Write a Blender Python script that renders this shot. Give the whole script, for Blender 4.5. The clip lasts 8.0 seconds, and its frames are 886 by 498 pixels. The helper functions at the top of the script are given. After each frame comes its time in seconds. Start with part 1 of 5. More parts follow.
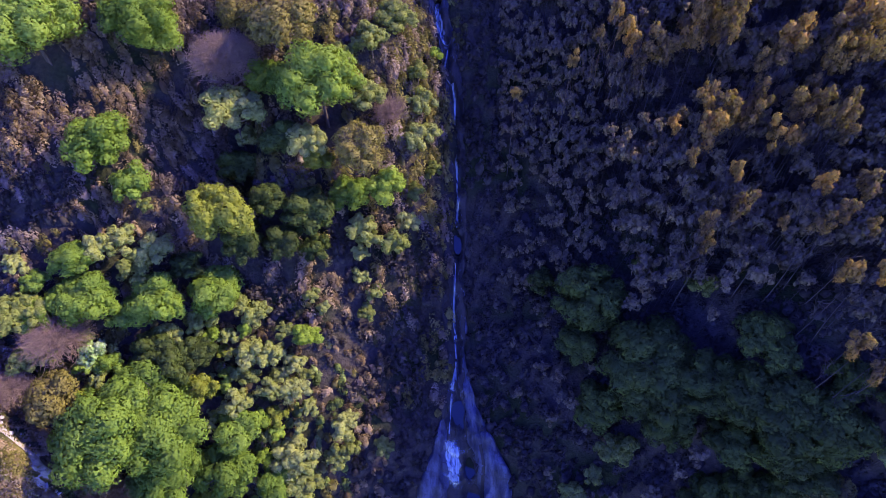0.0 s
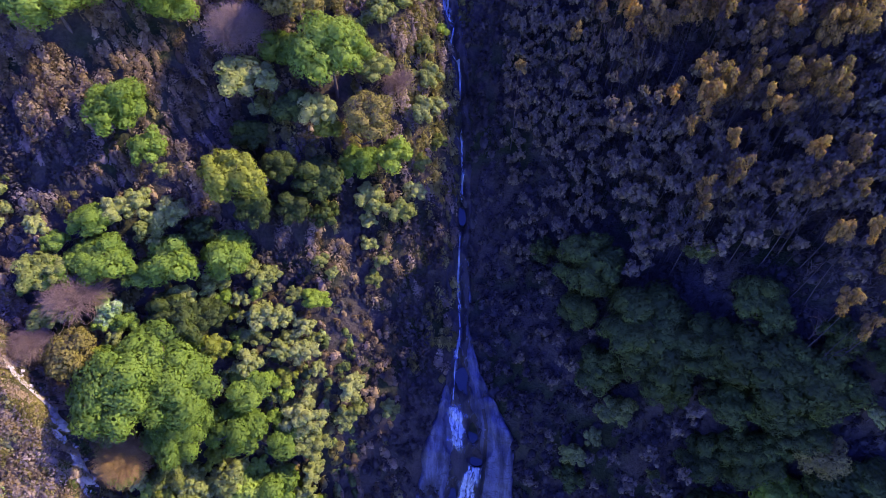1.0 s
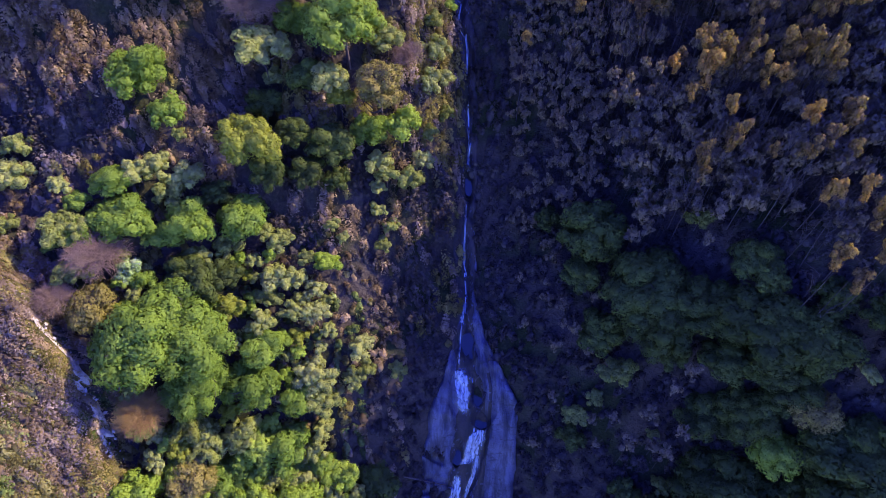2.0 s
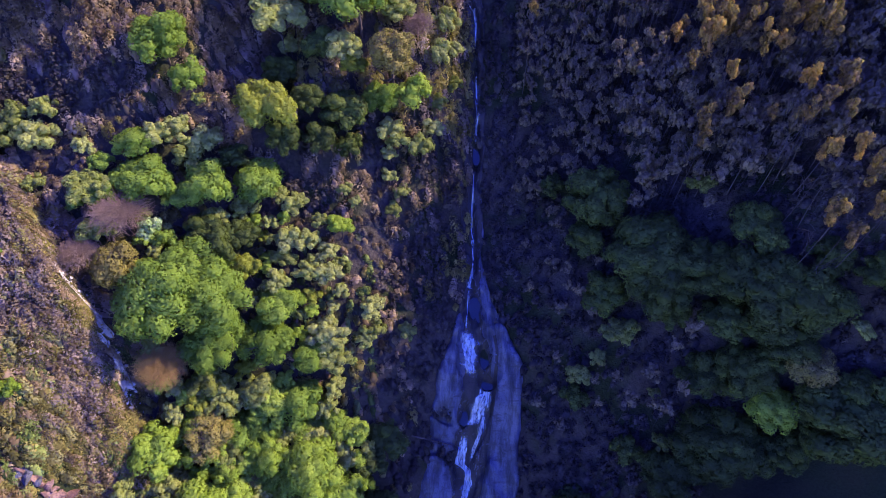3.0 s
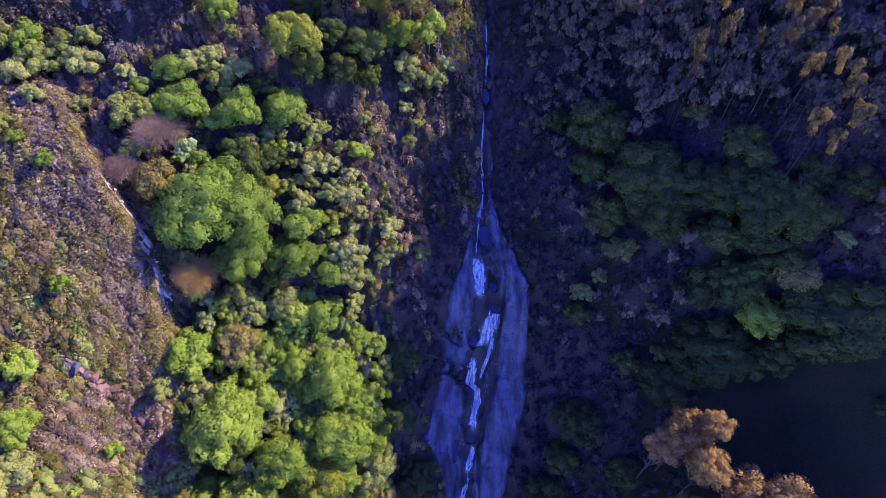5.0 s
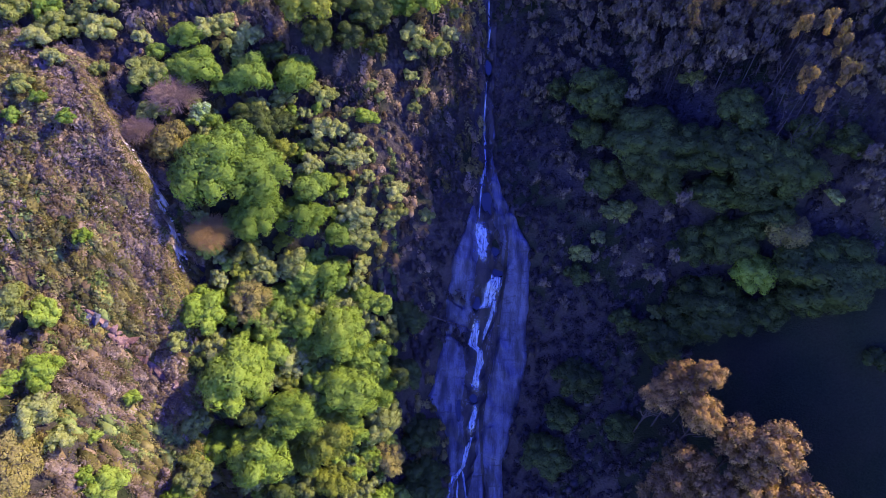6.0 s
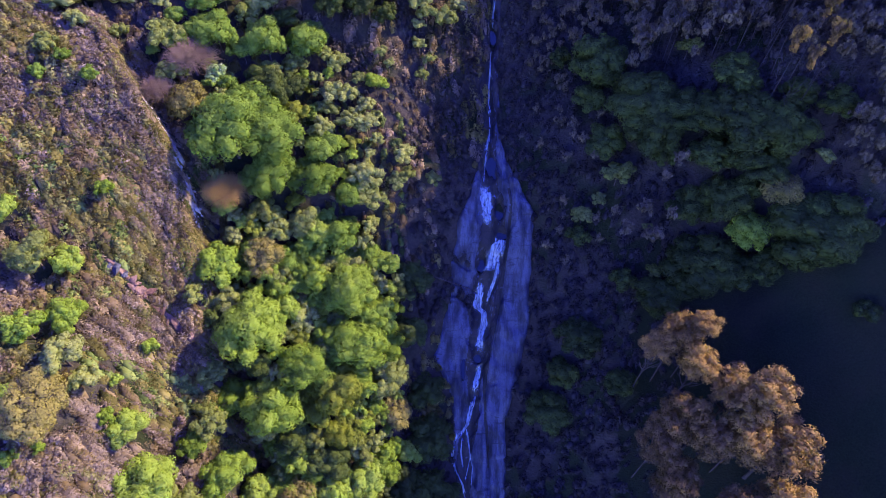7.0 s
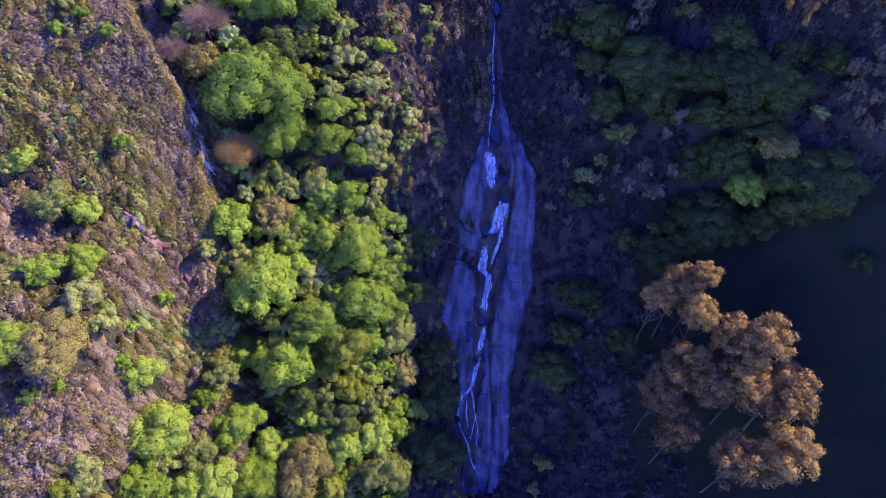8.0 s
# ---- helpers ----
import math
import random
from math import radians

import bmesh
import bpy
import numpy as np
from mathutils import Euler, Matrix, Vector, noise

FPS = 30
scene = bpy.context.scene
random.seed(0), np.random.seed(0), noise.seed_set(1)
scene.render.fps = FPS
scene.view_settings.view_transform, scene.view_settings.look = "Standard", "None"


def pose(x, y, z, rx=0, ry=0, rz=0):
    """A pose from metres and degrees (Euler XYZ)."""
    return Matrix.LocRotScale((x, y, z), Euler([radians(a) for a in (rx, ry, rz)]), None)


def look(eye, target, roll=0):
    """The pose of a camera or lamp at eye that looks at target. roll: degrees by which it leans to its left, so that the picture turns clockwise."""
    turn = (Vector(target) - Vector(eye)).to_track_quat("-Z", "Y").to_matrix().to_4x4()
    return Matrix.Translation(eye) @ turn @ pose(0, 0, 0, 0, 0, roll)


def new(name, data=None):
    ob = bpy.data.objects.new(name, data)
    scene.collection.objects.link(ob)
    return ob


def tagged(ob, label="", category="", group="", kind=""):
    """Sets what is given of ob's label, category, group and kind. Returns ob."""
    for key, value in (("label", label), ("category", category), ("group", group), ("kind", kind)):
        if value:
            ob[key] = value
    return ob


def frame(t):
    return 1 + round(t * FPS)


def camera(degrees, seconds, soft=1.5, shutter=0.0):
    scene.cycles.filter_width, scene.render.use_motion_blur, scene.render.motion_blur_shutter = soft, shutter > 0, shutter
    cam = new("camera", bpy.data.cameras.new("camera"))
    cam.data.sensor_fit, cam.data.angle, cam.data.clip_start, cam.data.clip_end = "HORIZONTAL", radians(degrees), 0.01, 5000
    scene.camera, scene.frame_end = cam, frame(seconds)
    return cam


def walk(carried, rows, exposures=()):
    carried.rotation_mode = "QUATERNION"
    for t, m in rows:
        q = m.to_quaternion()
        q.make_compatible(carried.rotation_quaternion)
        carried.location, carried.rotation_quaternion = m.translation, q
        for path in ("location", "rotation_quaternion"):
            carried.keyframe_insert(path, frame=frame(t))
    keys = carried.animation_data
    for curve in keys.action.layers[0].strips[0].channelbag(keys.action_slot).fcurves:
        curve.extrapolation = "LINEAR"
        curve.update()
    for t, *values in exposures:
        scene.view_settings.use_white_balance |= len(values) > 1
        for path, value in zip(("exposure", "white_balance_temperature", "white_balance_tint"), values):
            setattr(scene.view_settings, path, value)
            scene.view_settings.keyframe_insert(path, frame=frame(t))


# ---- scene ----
cam = camera(74.0, 8.0, soft=0.65)
PATH = [
    (0, (0.00, 0.00, 110.00), (0.00, 36.94, 62.72), 0.00),
    (0.5, (-0.33, -2.13, 109.66), (-0.29, 34.83, 62.40), 0.18),
    (1, (-0.65, -4.48, 109.17), (-0.64, 32.58, 61.99), 0.38),
    (1.5, (-0.93, -6.85, 108.72), (-1.00, 30.27, 61.58), 0.47),
    (3, (-2.09, -14.33, 107.41), (-2.44, 22.74, 60.23), 0.58),
    (3.5, (-2.28, -16.98, 106.91), (-2.83, 20.05, 59.70), 0.49),
    (4, (-2.71, -19.85, 106.35), (-3.29, 17.22, 59.17), 0.52),
    (4.5, (-3.13, -22.95, 105.80), (-3.65, 14.24, 58.72), 0.57),
    (6, (-3.49, -31.76, 104.47), (-4.22, 5.32, 57.31), 0.34),
    (6.5, (-3.97, -35.00, 103.87), (-4.55, 2.13, 56.74), 0.59),
    (7, (-4.52, -38.34, 102.96), (-5.04, -1.07, 55.94), 0.80),
    (7.5, (-5.15, -41.67, 101.86), (-5.49, -4.21, 54.99), 0.99),
    (8, (-5.69, -44.95, 100.47), (-5.93, -7.29, 53.76), 1.07),
]
walk(cam, [(t, look(eye, target, roll)) for t, eye, target, roll in PATH],
     exposures=[(0.0, 1.62, 6000, 19), (3.0, 1.66, 6000, 19), (8.0, 1.74, 6000, 19)])

# ---- sky and sun ----
SUN_AZ, SUN_EL = 21.4, 33.5  # degrees from +x towards +y, and above the horizon
world = bpy.data.worlds.new("sky")
scene.world = world
world.use_nodes = True
sky = world.node_tree.nodes.new("ShaderNodeTexSky")
sky.sky_type = "NISHITA"
sky.sun_disc = False
sky.sun_elevation = radians(SUN_EL)
sky.sun_rotation = radians(90.0 - SUN_AZ)
sky.ozone_density, sky.dust_density = 5.0, 0.2
background = world.node_tree.nodes["Background"]
background.inputs["Strength"].default_value = 0.355
deep = world.node_tree.nodes.new("ShaderNodeHueSaturation")
deep.inputs["Hue"].default_value, deep.inputs["Saturation"].default_value = 0.543, 1.25
world.node_tree.links.new(sky.outputs["Color"], deep.inputs["Color"])
world.node_tree.links.new(deep.outputs["Color"], background.inputs["Color"])
sun_data = bpy.data.lights.new("sun", "SUN")
sun_data.energy, sun_data.angle, sun_data.color = 4.8, radians(0.5), (1.0, 0.8, 0.5)
sun = new("sun", sun_data)
sun_way = Vector((math.cos(radians(SUN_EL)) * math.cos(radians(SUN_AZ)), math.cos(radians(SUN_EL)) * math.sin(radians(SUN_AZ)), math.sin(radians(SUN_EL))))
sun.matrix_world = look(Vector((0, 0, 60)) + 200 * sun_way, (0, 0, 60))


# ---- materials ----
class Nodes:
    """A short way to write a node material."""

    def __init__(self, name):
        self.mat = bpy.data.materials.new(name)
        self.mat.use_nodes = True
        self.tree = self.mat.node_tree
        self.tree.nodes.clear()
        self.out = self.tree.nodes.new("ShaderNodeOutputMaterial")

    def add(self, kind, links=None):
        node = self.tree.nodes.new("ShaderNode" + kind)
        if kind == "Mix":
            node.data_type = "RGBA"
        if kind == "TexVoronoi":
            node.feature = "DISTANCE_TO_EDGE"
        self.link(node, links)
        return node

    def link(self, node, links):
        for key, value in (links or {}).items():
            socket = node.inputs[key]
            if isinstance(value, bpy.types.NodeSocket):
                self.tree.links.new(value, socket)
            else:
                socket.default_value = value

    def coords(self, scale=(1, 1, 1)):
        place = self.add("NewGeometry")
        return self.add("Mapping", {"Vector": place.outputs["Position"], "Scale": scale}).outputs[0]

    def noise(self, scale, detail=3.0, vector=None, rough=0.55):
        return self.add("TexNoise", {"Vector": vector or self.coords(), "Scale": scale, "Detail": detail, "Roughness": rough}).outputs["Fac"]

    def ramp(self, fac, stops):
        node = self.add("ValToRGB", {"Fac": fac})
        marks = node.color_ramp.elements
        while len(marks) < len(stops):
            marks.new(0.5)
        for mark, (at, colour) in zip(marks, stops):
            mark.position, mark.color = at, (*colour, 1)
        return node.outputs["Color"]

    def mix(self, fac, a, b, how="MIX"):
        node = self.add("Mix", {"Factor": fac})
        node.blend_type = how
        for socket, value in ((node.inputs[6], a), (node.inputs[7], b)):
            if isinstance(value, bpy.types.NodeSocket):
                self.tree.links.new(value, socket)
            else:
                socket.default_value = (*value, 1)
        return node.outputs[2]

    def maths(self, how, a, b=0.0):
        node = self.add("Math", {0: a, 1: b})
        node.operation = how
        return node.outputs[0]

    def finish(self, shader):
        self.tree.links.new(shader, self.out.inputs["Surface"])
        return self.mat


def leaf_material(name, stops, gloss=0.55, clear=0.2, patch=None):
    """Leaves: every leaf and every plant has its own tint between the stops."""
    n = Nodes(name)
    leaf = n.add("NewGeometry").outputs["Random Per Island"]
    plant = n.add("ObjectInfo").outputs["Random"]
    wide = n.noise(0.45, 2.0)
    if patch:
        bush = n.add("Attribute")
        bush.attribute_name = "tint"
        fac = n.maths("ADD", n.maths("MULTIPLY", n.noise(patch * 0.4, 3.0), 0.7), n.maths("MULTIPLY", leaf, 0.14))
        fac = n.maths("ADD", fac, n.maths("MULTIPLY", bush.outputs["Fac"], 0.55))
        fac = n.maths("SUBTRACT", fac, 0.2)
    else:
        fac = n.maths("ADD", n.maths("MULTIPLY", leaf, 0.22), n.maths("MULTIPLY", plant, 0.55))
        fac = n.maths("ADD", fac, n.maths("MULTIPLY", n.maths("SUBTRACT", wide, 0.4), 0.7))
        fac = n.maths("ADD", fac, n.maths("MULTIPLY", n.maths("SUBTRACT", n.noise(6.0, 3.0), 0.5), 0.7))
    colour = n.ramp(fac, stops)
    body = n.add("BsdfPrincipled", {"Base Color": colour, "Roughness": gloss, "Specular IOR Level": 0.08})
    glow = n.add("BsdfTranslucent", {"Color": n.mix(0.08 if patch else 0.4, colour, (0.25, 0.3, 0.03), "MIX")})
    both = n.add("MixShader", {0: clear, 1: body.outputs[0], 2: glow.outputs[0]})
    return n.finish(both.outputs[0])


def bark_material(name, light, dark):
    n = Nodes(name)
    grain = n.noise(3.0, 5.0, n.coords((3, 3, 0.6)))
    colour = n.ramp(grain, [(0.3, dark), (0.7, light)])
    bump = n.add("Bump", {"Height": grain, "Strength": 0.5, "Distance": 0.05})
    body = n.add("BsdfPrincipled", {"Base Color": colour, "Roughness": 0.85, "Specular IOR Level": 0.15, "Normal": bump.outputs[0]})
    return n.finish(body.outputs[0])


def soil_material():
    n = Nodes("soil_and_litter")
    wide, fine = n.noise(0.12, 4.0), n.noise(2.6, 6.0)
    litter = n.ramp(fine, [(0.3, (0.024, 0.02, 0.016)), (0.5, (0.038, 0.031, 0.024)), (0.75, (0.056, 0.046, 0.034))])
    grass = n.ramp(fine, [(0.3, (0.011, 0.015, 0.006)), (0.7, (0.022, 0.028, 0.01))])
    colour = n.mix(n.ramp(wide, [(0.45, (0, 0, 0)), (0.62, (1, 1, 1))]), litter, grass)
    bump = n.add("Bump", {"Height": fine, "Strength": 0.9, "Distance": 0.25})
    body = n.add("BsdfPrincipled", {"Base Color": colour, "Roughness": 0.95, "Specular IOR Level": 0.08, "Normal": bump.outputs[0]})
    return n.finish(body.outputs[0])


def rock_material(name, light, mid, dark, wet=0.5):
    """Bedded rock with streaks down the slope, cracks and stains."""
    n = Nodes(name)
    wide_streak = n.noise(1.0, 6.0, n.coords((0.8, 0.2, 0.2)), 0.62)
    fine_streak = n.noise(1.0, 6.0, n.coords((5.0, 0.3, 0.3)), 0.6)
    streak = n.maths("ADD", n.maths("MULTIPLY", wide_streak, 0.86), n.maths("MULTIPLY", fine_streak, 0.14))
    blotch, grain = n.noise(0.32, 5.0), n.noise(6.0, 6.0)
    bed = n.noise(1.0, 4.0, n.coords((0.25, 1.5, 1.5)), 0.6)
    crack = n.add("TexVoronoi", {"Vector": n.coords((0.7, 0.3, 0.3)), "Scale": 0.4}).outputs["Distance"]
    base = n.ramp(streak, [(0.36, dark), (0.46, mid), (0.56, light)])
    base = n.mix(n.ramp(blotch, [(0.5, (0, 0, 0)), (0.66, (0.55, 0.55, 0.55))]), base, mid)
    base = n.mix(n.ramp(bed, [(0.34, (0.6, 0.6, 0.6)), (0.42, (0, 0, 0))]), base, dark)
    base = n.mix(n.ramp(grain, [(0.36, (0.35, 0.35, 0.35)), (0.5, (0, 0, 0))]), base, dark)
    base = n.mix(n.ramp(crack, [(0.0, (0.3, 0.3, 0.3)), (0.02, (0, 0, 0))]), base, dark)
    height = n.maths("ADD", n.maths("MULTIPLY", streak, 1.0), n.maths("MULTIPLY", grain, 0.25))
    bump = n.add("Bump", {"Height": height, "Strength": 1.0, "Distance": 0.25})
    rough = n.ramp(blotch, [(0.4, (wet, wet, wet)), (0.6, (0.8, 0.8, 0.8))])
    body = n.add("BsdfPrincipled", {"Base Color": base, "Roughness": rough, "Specular IOR Level": 0.3, "Normal": bump.outputs[0]})
    return n.finish(body.outputs[0])


def water_material():
    n = Nodes("falling_water")
    strand = n.noise(1.0, 6.0, n.coords((5.0, 0.5, 0.5)), 0.55)
    churn = n.noise(2.2, 4.0)
    fac = n.maths("ADD", n.maths("MULTIPLY", strand, 0.75), n.maths("MULTIPLY", churn, 0.35))
    colour = n.ramp(fac, [(0.40, (0.1, 0.105, 0.12)), (0.50, (0.14, 0.16, 0.175)), (0.68, (0.27, 0.32, 0.35))])
    bump = n.add("Bump", {"Height": fac, "Strength": 0.6, "Distance": 0.1})
    body = n.add("BsdfPrincipled", {"Base Color": colour, "Roughness": 0.3, "Normal": bump.outputs[0]})
    rim = n.add("Attribute")
    rim.attribute_name = "rim"
    dense = n.maths("ADD", n.maths("MULTIPLY", rim.outputs["Fac"], 1.7), n.maths("MULTIPLY", n.maths("SUBTRACT", strand, 0.5), 1.3))
    veil = n.add("MixShader", {0: n.add("Clamp", {0: dense}).outputs[0], 1: n.add("BsdfTransparent").outputs[0], 2: body.outputs[0]})
    return n.finish(veil.outputs[0])


def pool_shade_material():
    n = Nodes("pool_and_shade")
    ripple = n.noise(5.0, 3.0)
    bump = n.add("Bump", {"Height": ripple, "Strength": 0.2, "Distance": 0.03})
    body = n.add("BsdfPrincipled", {"Base Color": (0.012, 0.014, 0.016, 1), "Roughness": 0.12, "Normal": bump.outputs[0]})
    return n.finish(body.outputs[0])


SOIL = soil_material()
ROCK = rock_material("grey_slab_rock", (0.0702, 0.072, 0.1007), (0.0288, 0.0288, 0.04085), (0.0081, 0.0081, 0.0114))
WET_ROCK = rock_material("wet_dark_rock", (0.031, 0.0253, 0.0225), (0.01612, 0.0132, 0.012), (0.00682, 0.00605, 0.0055), 0.7)
PALE_ROCK = rock_material("pale_rock", (0.33, 0.3, 0.27), (0.23, 0.2, 0.175), (0.0868, 0.0682, 0.0589), 0.8)
RED_ROCK = rock_material("rusty_rock", (0.161, 0.0961, 0.0769), (0.0998, 0.05, 0.0384), (0.0384, 0.0211, 0.0192), 0.8)
WATER, POOL_SHADE = water_material(), pool_shade_material()
BARK = bark_material("dark_bark", (0.0992, 0.0775, 0.062), (0.031, 0.0248, 0.0205))
DARK_BARK = bark_material("dusky_bark", (0.07, 0.058, 0.05), (0.03, 0.026, 0.024))
TWIG = bark_material("grey_twigs", (0.246, 0.1702, 0.1225), (0.123, 0.08288, 0.0595))
RED_TWIG = bark_material("russet_twigs", (0.36, 0.2322, 0.0735), (0.19, 0.1188, 0.0385))
LEAF = {
    "green": leaf_material("spring_green_leaves", [(0.05, (0.1269, 0.1892, 0.01938)), (0.45, (0.2198, 0.3138, 0.03713)), (0.9, (0.3217, 0.409, 0.06867))], 0.6, 0.5),
    "lush": leaf_material("rich_green_leaves", [(0.05, (0.087, 0.1412, 0.0192)), (0.45, (0.1508, 0.2316, 0.0324)), (0.9, (0.232, 0.322, 0.054))], 0.6, 0.45),
    "pale": leaf_material("grey_green_leaves", [(0.05, (0.114, 0.134, 0.0297)), (0.45, (0.216, 0.245, 0.0594)), (0.9, (0.326, 0.343, 0.109))], 0.6, 0.45),
    "yellow": leaf_material("yellow_green_leaves", [(0.1, (0.1264, 0.1455, 0.01667)), (0.45, (0.1863, 0.2152, 0.02445)), (0.85, (0.2454, 0.2721, 0.04446))], 0.6, 0.48),
    "olive": leaf_material("olive_brown_buds", [(0.1, (0.09288, 0.07883, 0.0197)), (0.45, (0.1703, 0.1466, 0.03788)), (0.85, (0.258, 0.2223, 0.06061))], 0.6, 0.3),
    # broadleaf green again, with the slope's shade darkened into it
    "deep": leaf_material("green_leaves_with_shade", [(0.1, (0.02938, 0.04134, 0.01053)), (0.45, (0.05141, 0.07128, 0.01466)), (0.85, (0.0601, 0.0834, 0.0177))]),
    # the gold of sunlit gum tops is part of this colour
    "gum": leaf_material("gum_tree_leaves", [(0.1, (0.0721, 0.04618, 0.0306)), (0.4, (0.1339, 0.08556, 0.0391)), (0.65, (0.2575, 0.1628, 0.0425)), (0.9, (0.3193, 0.1536, 0.0425))], 0.5, 0.35),
    "russet": leaf_material("russet_leaves", [(0.1, (0.144, 0.08449, 0.02661)), (0.45, (0.2497, 0.1537, 0.05027)), (0.7, (0.3361, 0.2028, 0.05027)), (0.95, (0.4033, 0.2282, 0.02957))]),
    "white": leaf_material("white_blossom", [(0.35, (0.12, 0.2, 0.04)), (0.7, (0.22, 0.3, 0.1)), (0.95, (0.6, 0.61, 0.52))]),
}
HEATH = leaf_material("brown_heath", [(0.2, (0.0961, 0.0681, 0.0333)), (0.45, (0.193, 0.139, 0.0698)), (0.65, (0.288, 0.214, 0.118)), (0.9, (0.433, 0.323, 0.202))], 0.75, 0.48, 0.8)
GREEN_HEATH = leaf_material("olive_heath", [(0.2, (0.102, 0.0906, 0.0265)), (0.5, (0.204, 0.178, 0.0507)), (0.85, (0.32, 0.277, 0.0906))], 0.75, 0.48, 0.7)
PALE_HEATH = leaf_material("pale_tree_heath", [(0.2, (0.112, 0.0829, 0.0588)), (0.5, (0.211, 0.16, 0.112)), (0.85, (0.379, 0.294, 0.217))], 0.75, 0.48, 0.9)
SAGE = leaf_material("sage_scrub", [(0.25, (0.0924, 0.0885, 0.031)), (0.5, (0.185, 0.175, 0.0609)), (0.85, (0.311, 0.285, 0.111))], 0.7, 0.48, 0.9)
BLOOM = leaf_material("flowering_heath", [(0.25, (0.104, 0.0728, 0.054)), (0.5, (0.208, 0.149, 0.114)), (0.85, (0.359, 0.267, 0.211))], 0.75, 0.48, 1.1)
# heath copy with the valley's shade darkened into its brown
SHADE_HEATH = leaf_material("heath_with_shade", [(0.2, (0.02817, 0.02365, 0.01897)), (0.5, (0.04083, 0.03392, 0.02673)), (0.85, (0.0599, 0.05215, 0.04093))], 0.8, 0.06, 0.35)
# duller copy of the gum leaves, with the slope's shade in its colour
THICKET = leaf_material("gum_leaves_with_shade", [(0.1, (0.06288, 0.05368, 0.03484)), (0.5, (0.1082, 0.08584, 0.04981)), (0.9, (0.1565, 0.1228, 0.06226))], 0.6, 0.12)
FERN = leaf_material("green_bramble", [(0.25, (0.039, 0.0546, 0.0125)), (0.5, (0.109, 0.144, 0.0328)), (0.8, (0.195, 0.234, 0.0624))], 0.6, 0.12, 0.6)

# ---- land ----
def smooth_line(v, knots, width):
    """Straight pieces through the knots, with their corners rounded over the width."""
    a, b = zip(*knots)
    return sum(np.interp(v + width * k, a, b) for k in (-1, -0.5, 0, 0.5, 1)) / 5


def value_noise(x, y, seed=0):
    """Smooth random numbers from 0 to 1 on a plan, one cell a metre."""
    x, y = np.asarray(x, float), np.asarray(y, float)
    i, j = np.floor(x), np.floor(y)
    u, v = x - i, y - j
    u, v = u * u * (3 - 2 * u), v * v * (3 - 2 * v)

    def at(a, b):
        h = np.sin(a * 127.1 + b * 311.7 + seed * 74.7) * 43758.5453
        return h - np.floor(h)

    return (at(i, j) * (1 - u) + at(i + 1, j) * u) * (1 - v) + (at(i, j + 1) * (1 - u) + at(i + 1, j + 1) * u) * v


def rough_noise(x, y, size, seed=0, octaves=4):
    total = 0.0
    for k in range(octaves):
        total = total + (value_noise(x / size * 2**k, y / size * 2**k, seed + k) - 0.5) / 2**k
    return total


def stream_x(y):
    return smooth_line(y, [(-60, -2), (-15, 0.2), (-3, -0.4), (3, 0.6), (14, 0.9), (20, 2.4), (24, 2.0), (33, 1.3), (38, 1.6), (50, 1.9), (56, 2.0), (64, 1.2), (69, 0.3), (73, -1.2), (95, -3)], 1.0)


def stream_z(y):
    """The bed of the stream along the valley."""
    return smooth_line(y, [(-3000, -90), (-400, -60), (-120, -36), (-60, -20), (-30, -4), (-16, 1.5), (-12, 3.2), (-3, 9.8), (2.5, 14.6), (8, 19.2), (13.6, 23.7), (17, 27.6), (20, 31.4), (23, 34.6), (27, 37.6), (33, 40.4), (38, 42.4), (50, 50.6), (62, 60.3), (70, 65.6), (95, 84), (140, 108.3), (200, 120.3), (400, 128.3), (3000, 135.3)], 1.2)


def spur_x(y):
    return smooth_line(y, [(-60, -24), (-25, -30), (-9, -34), (-4, -36), (8, -37), (14.1, -38.9), (15.8, -39.4), (17.7, -40.3), (19.7, -41.3), (21.5, -42.9), (23.3, -44.6), (27, -47.2), (34, -52), (60, -60)], 1.0)


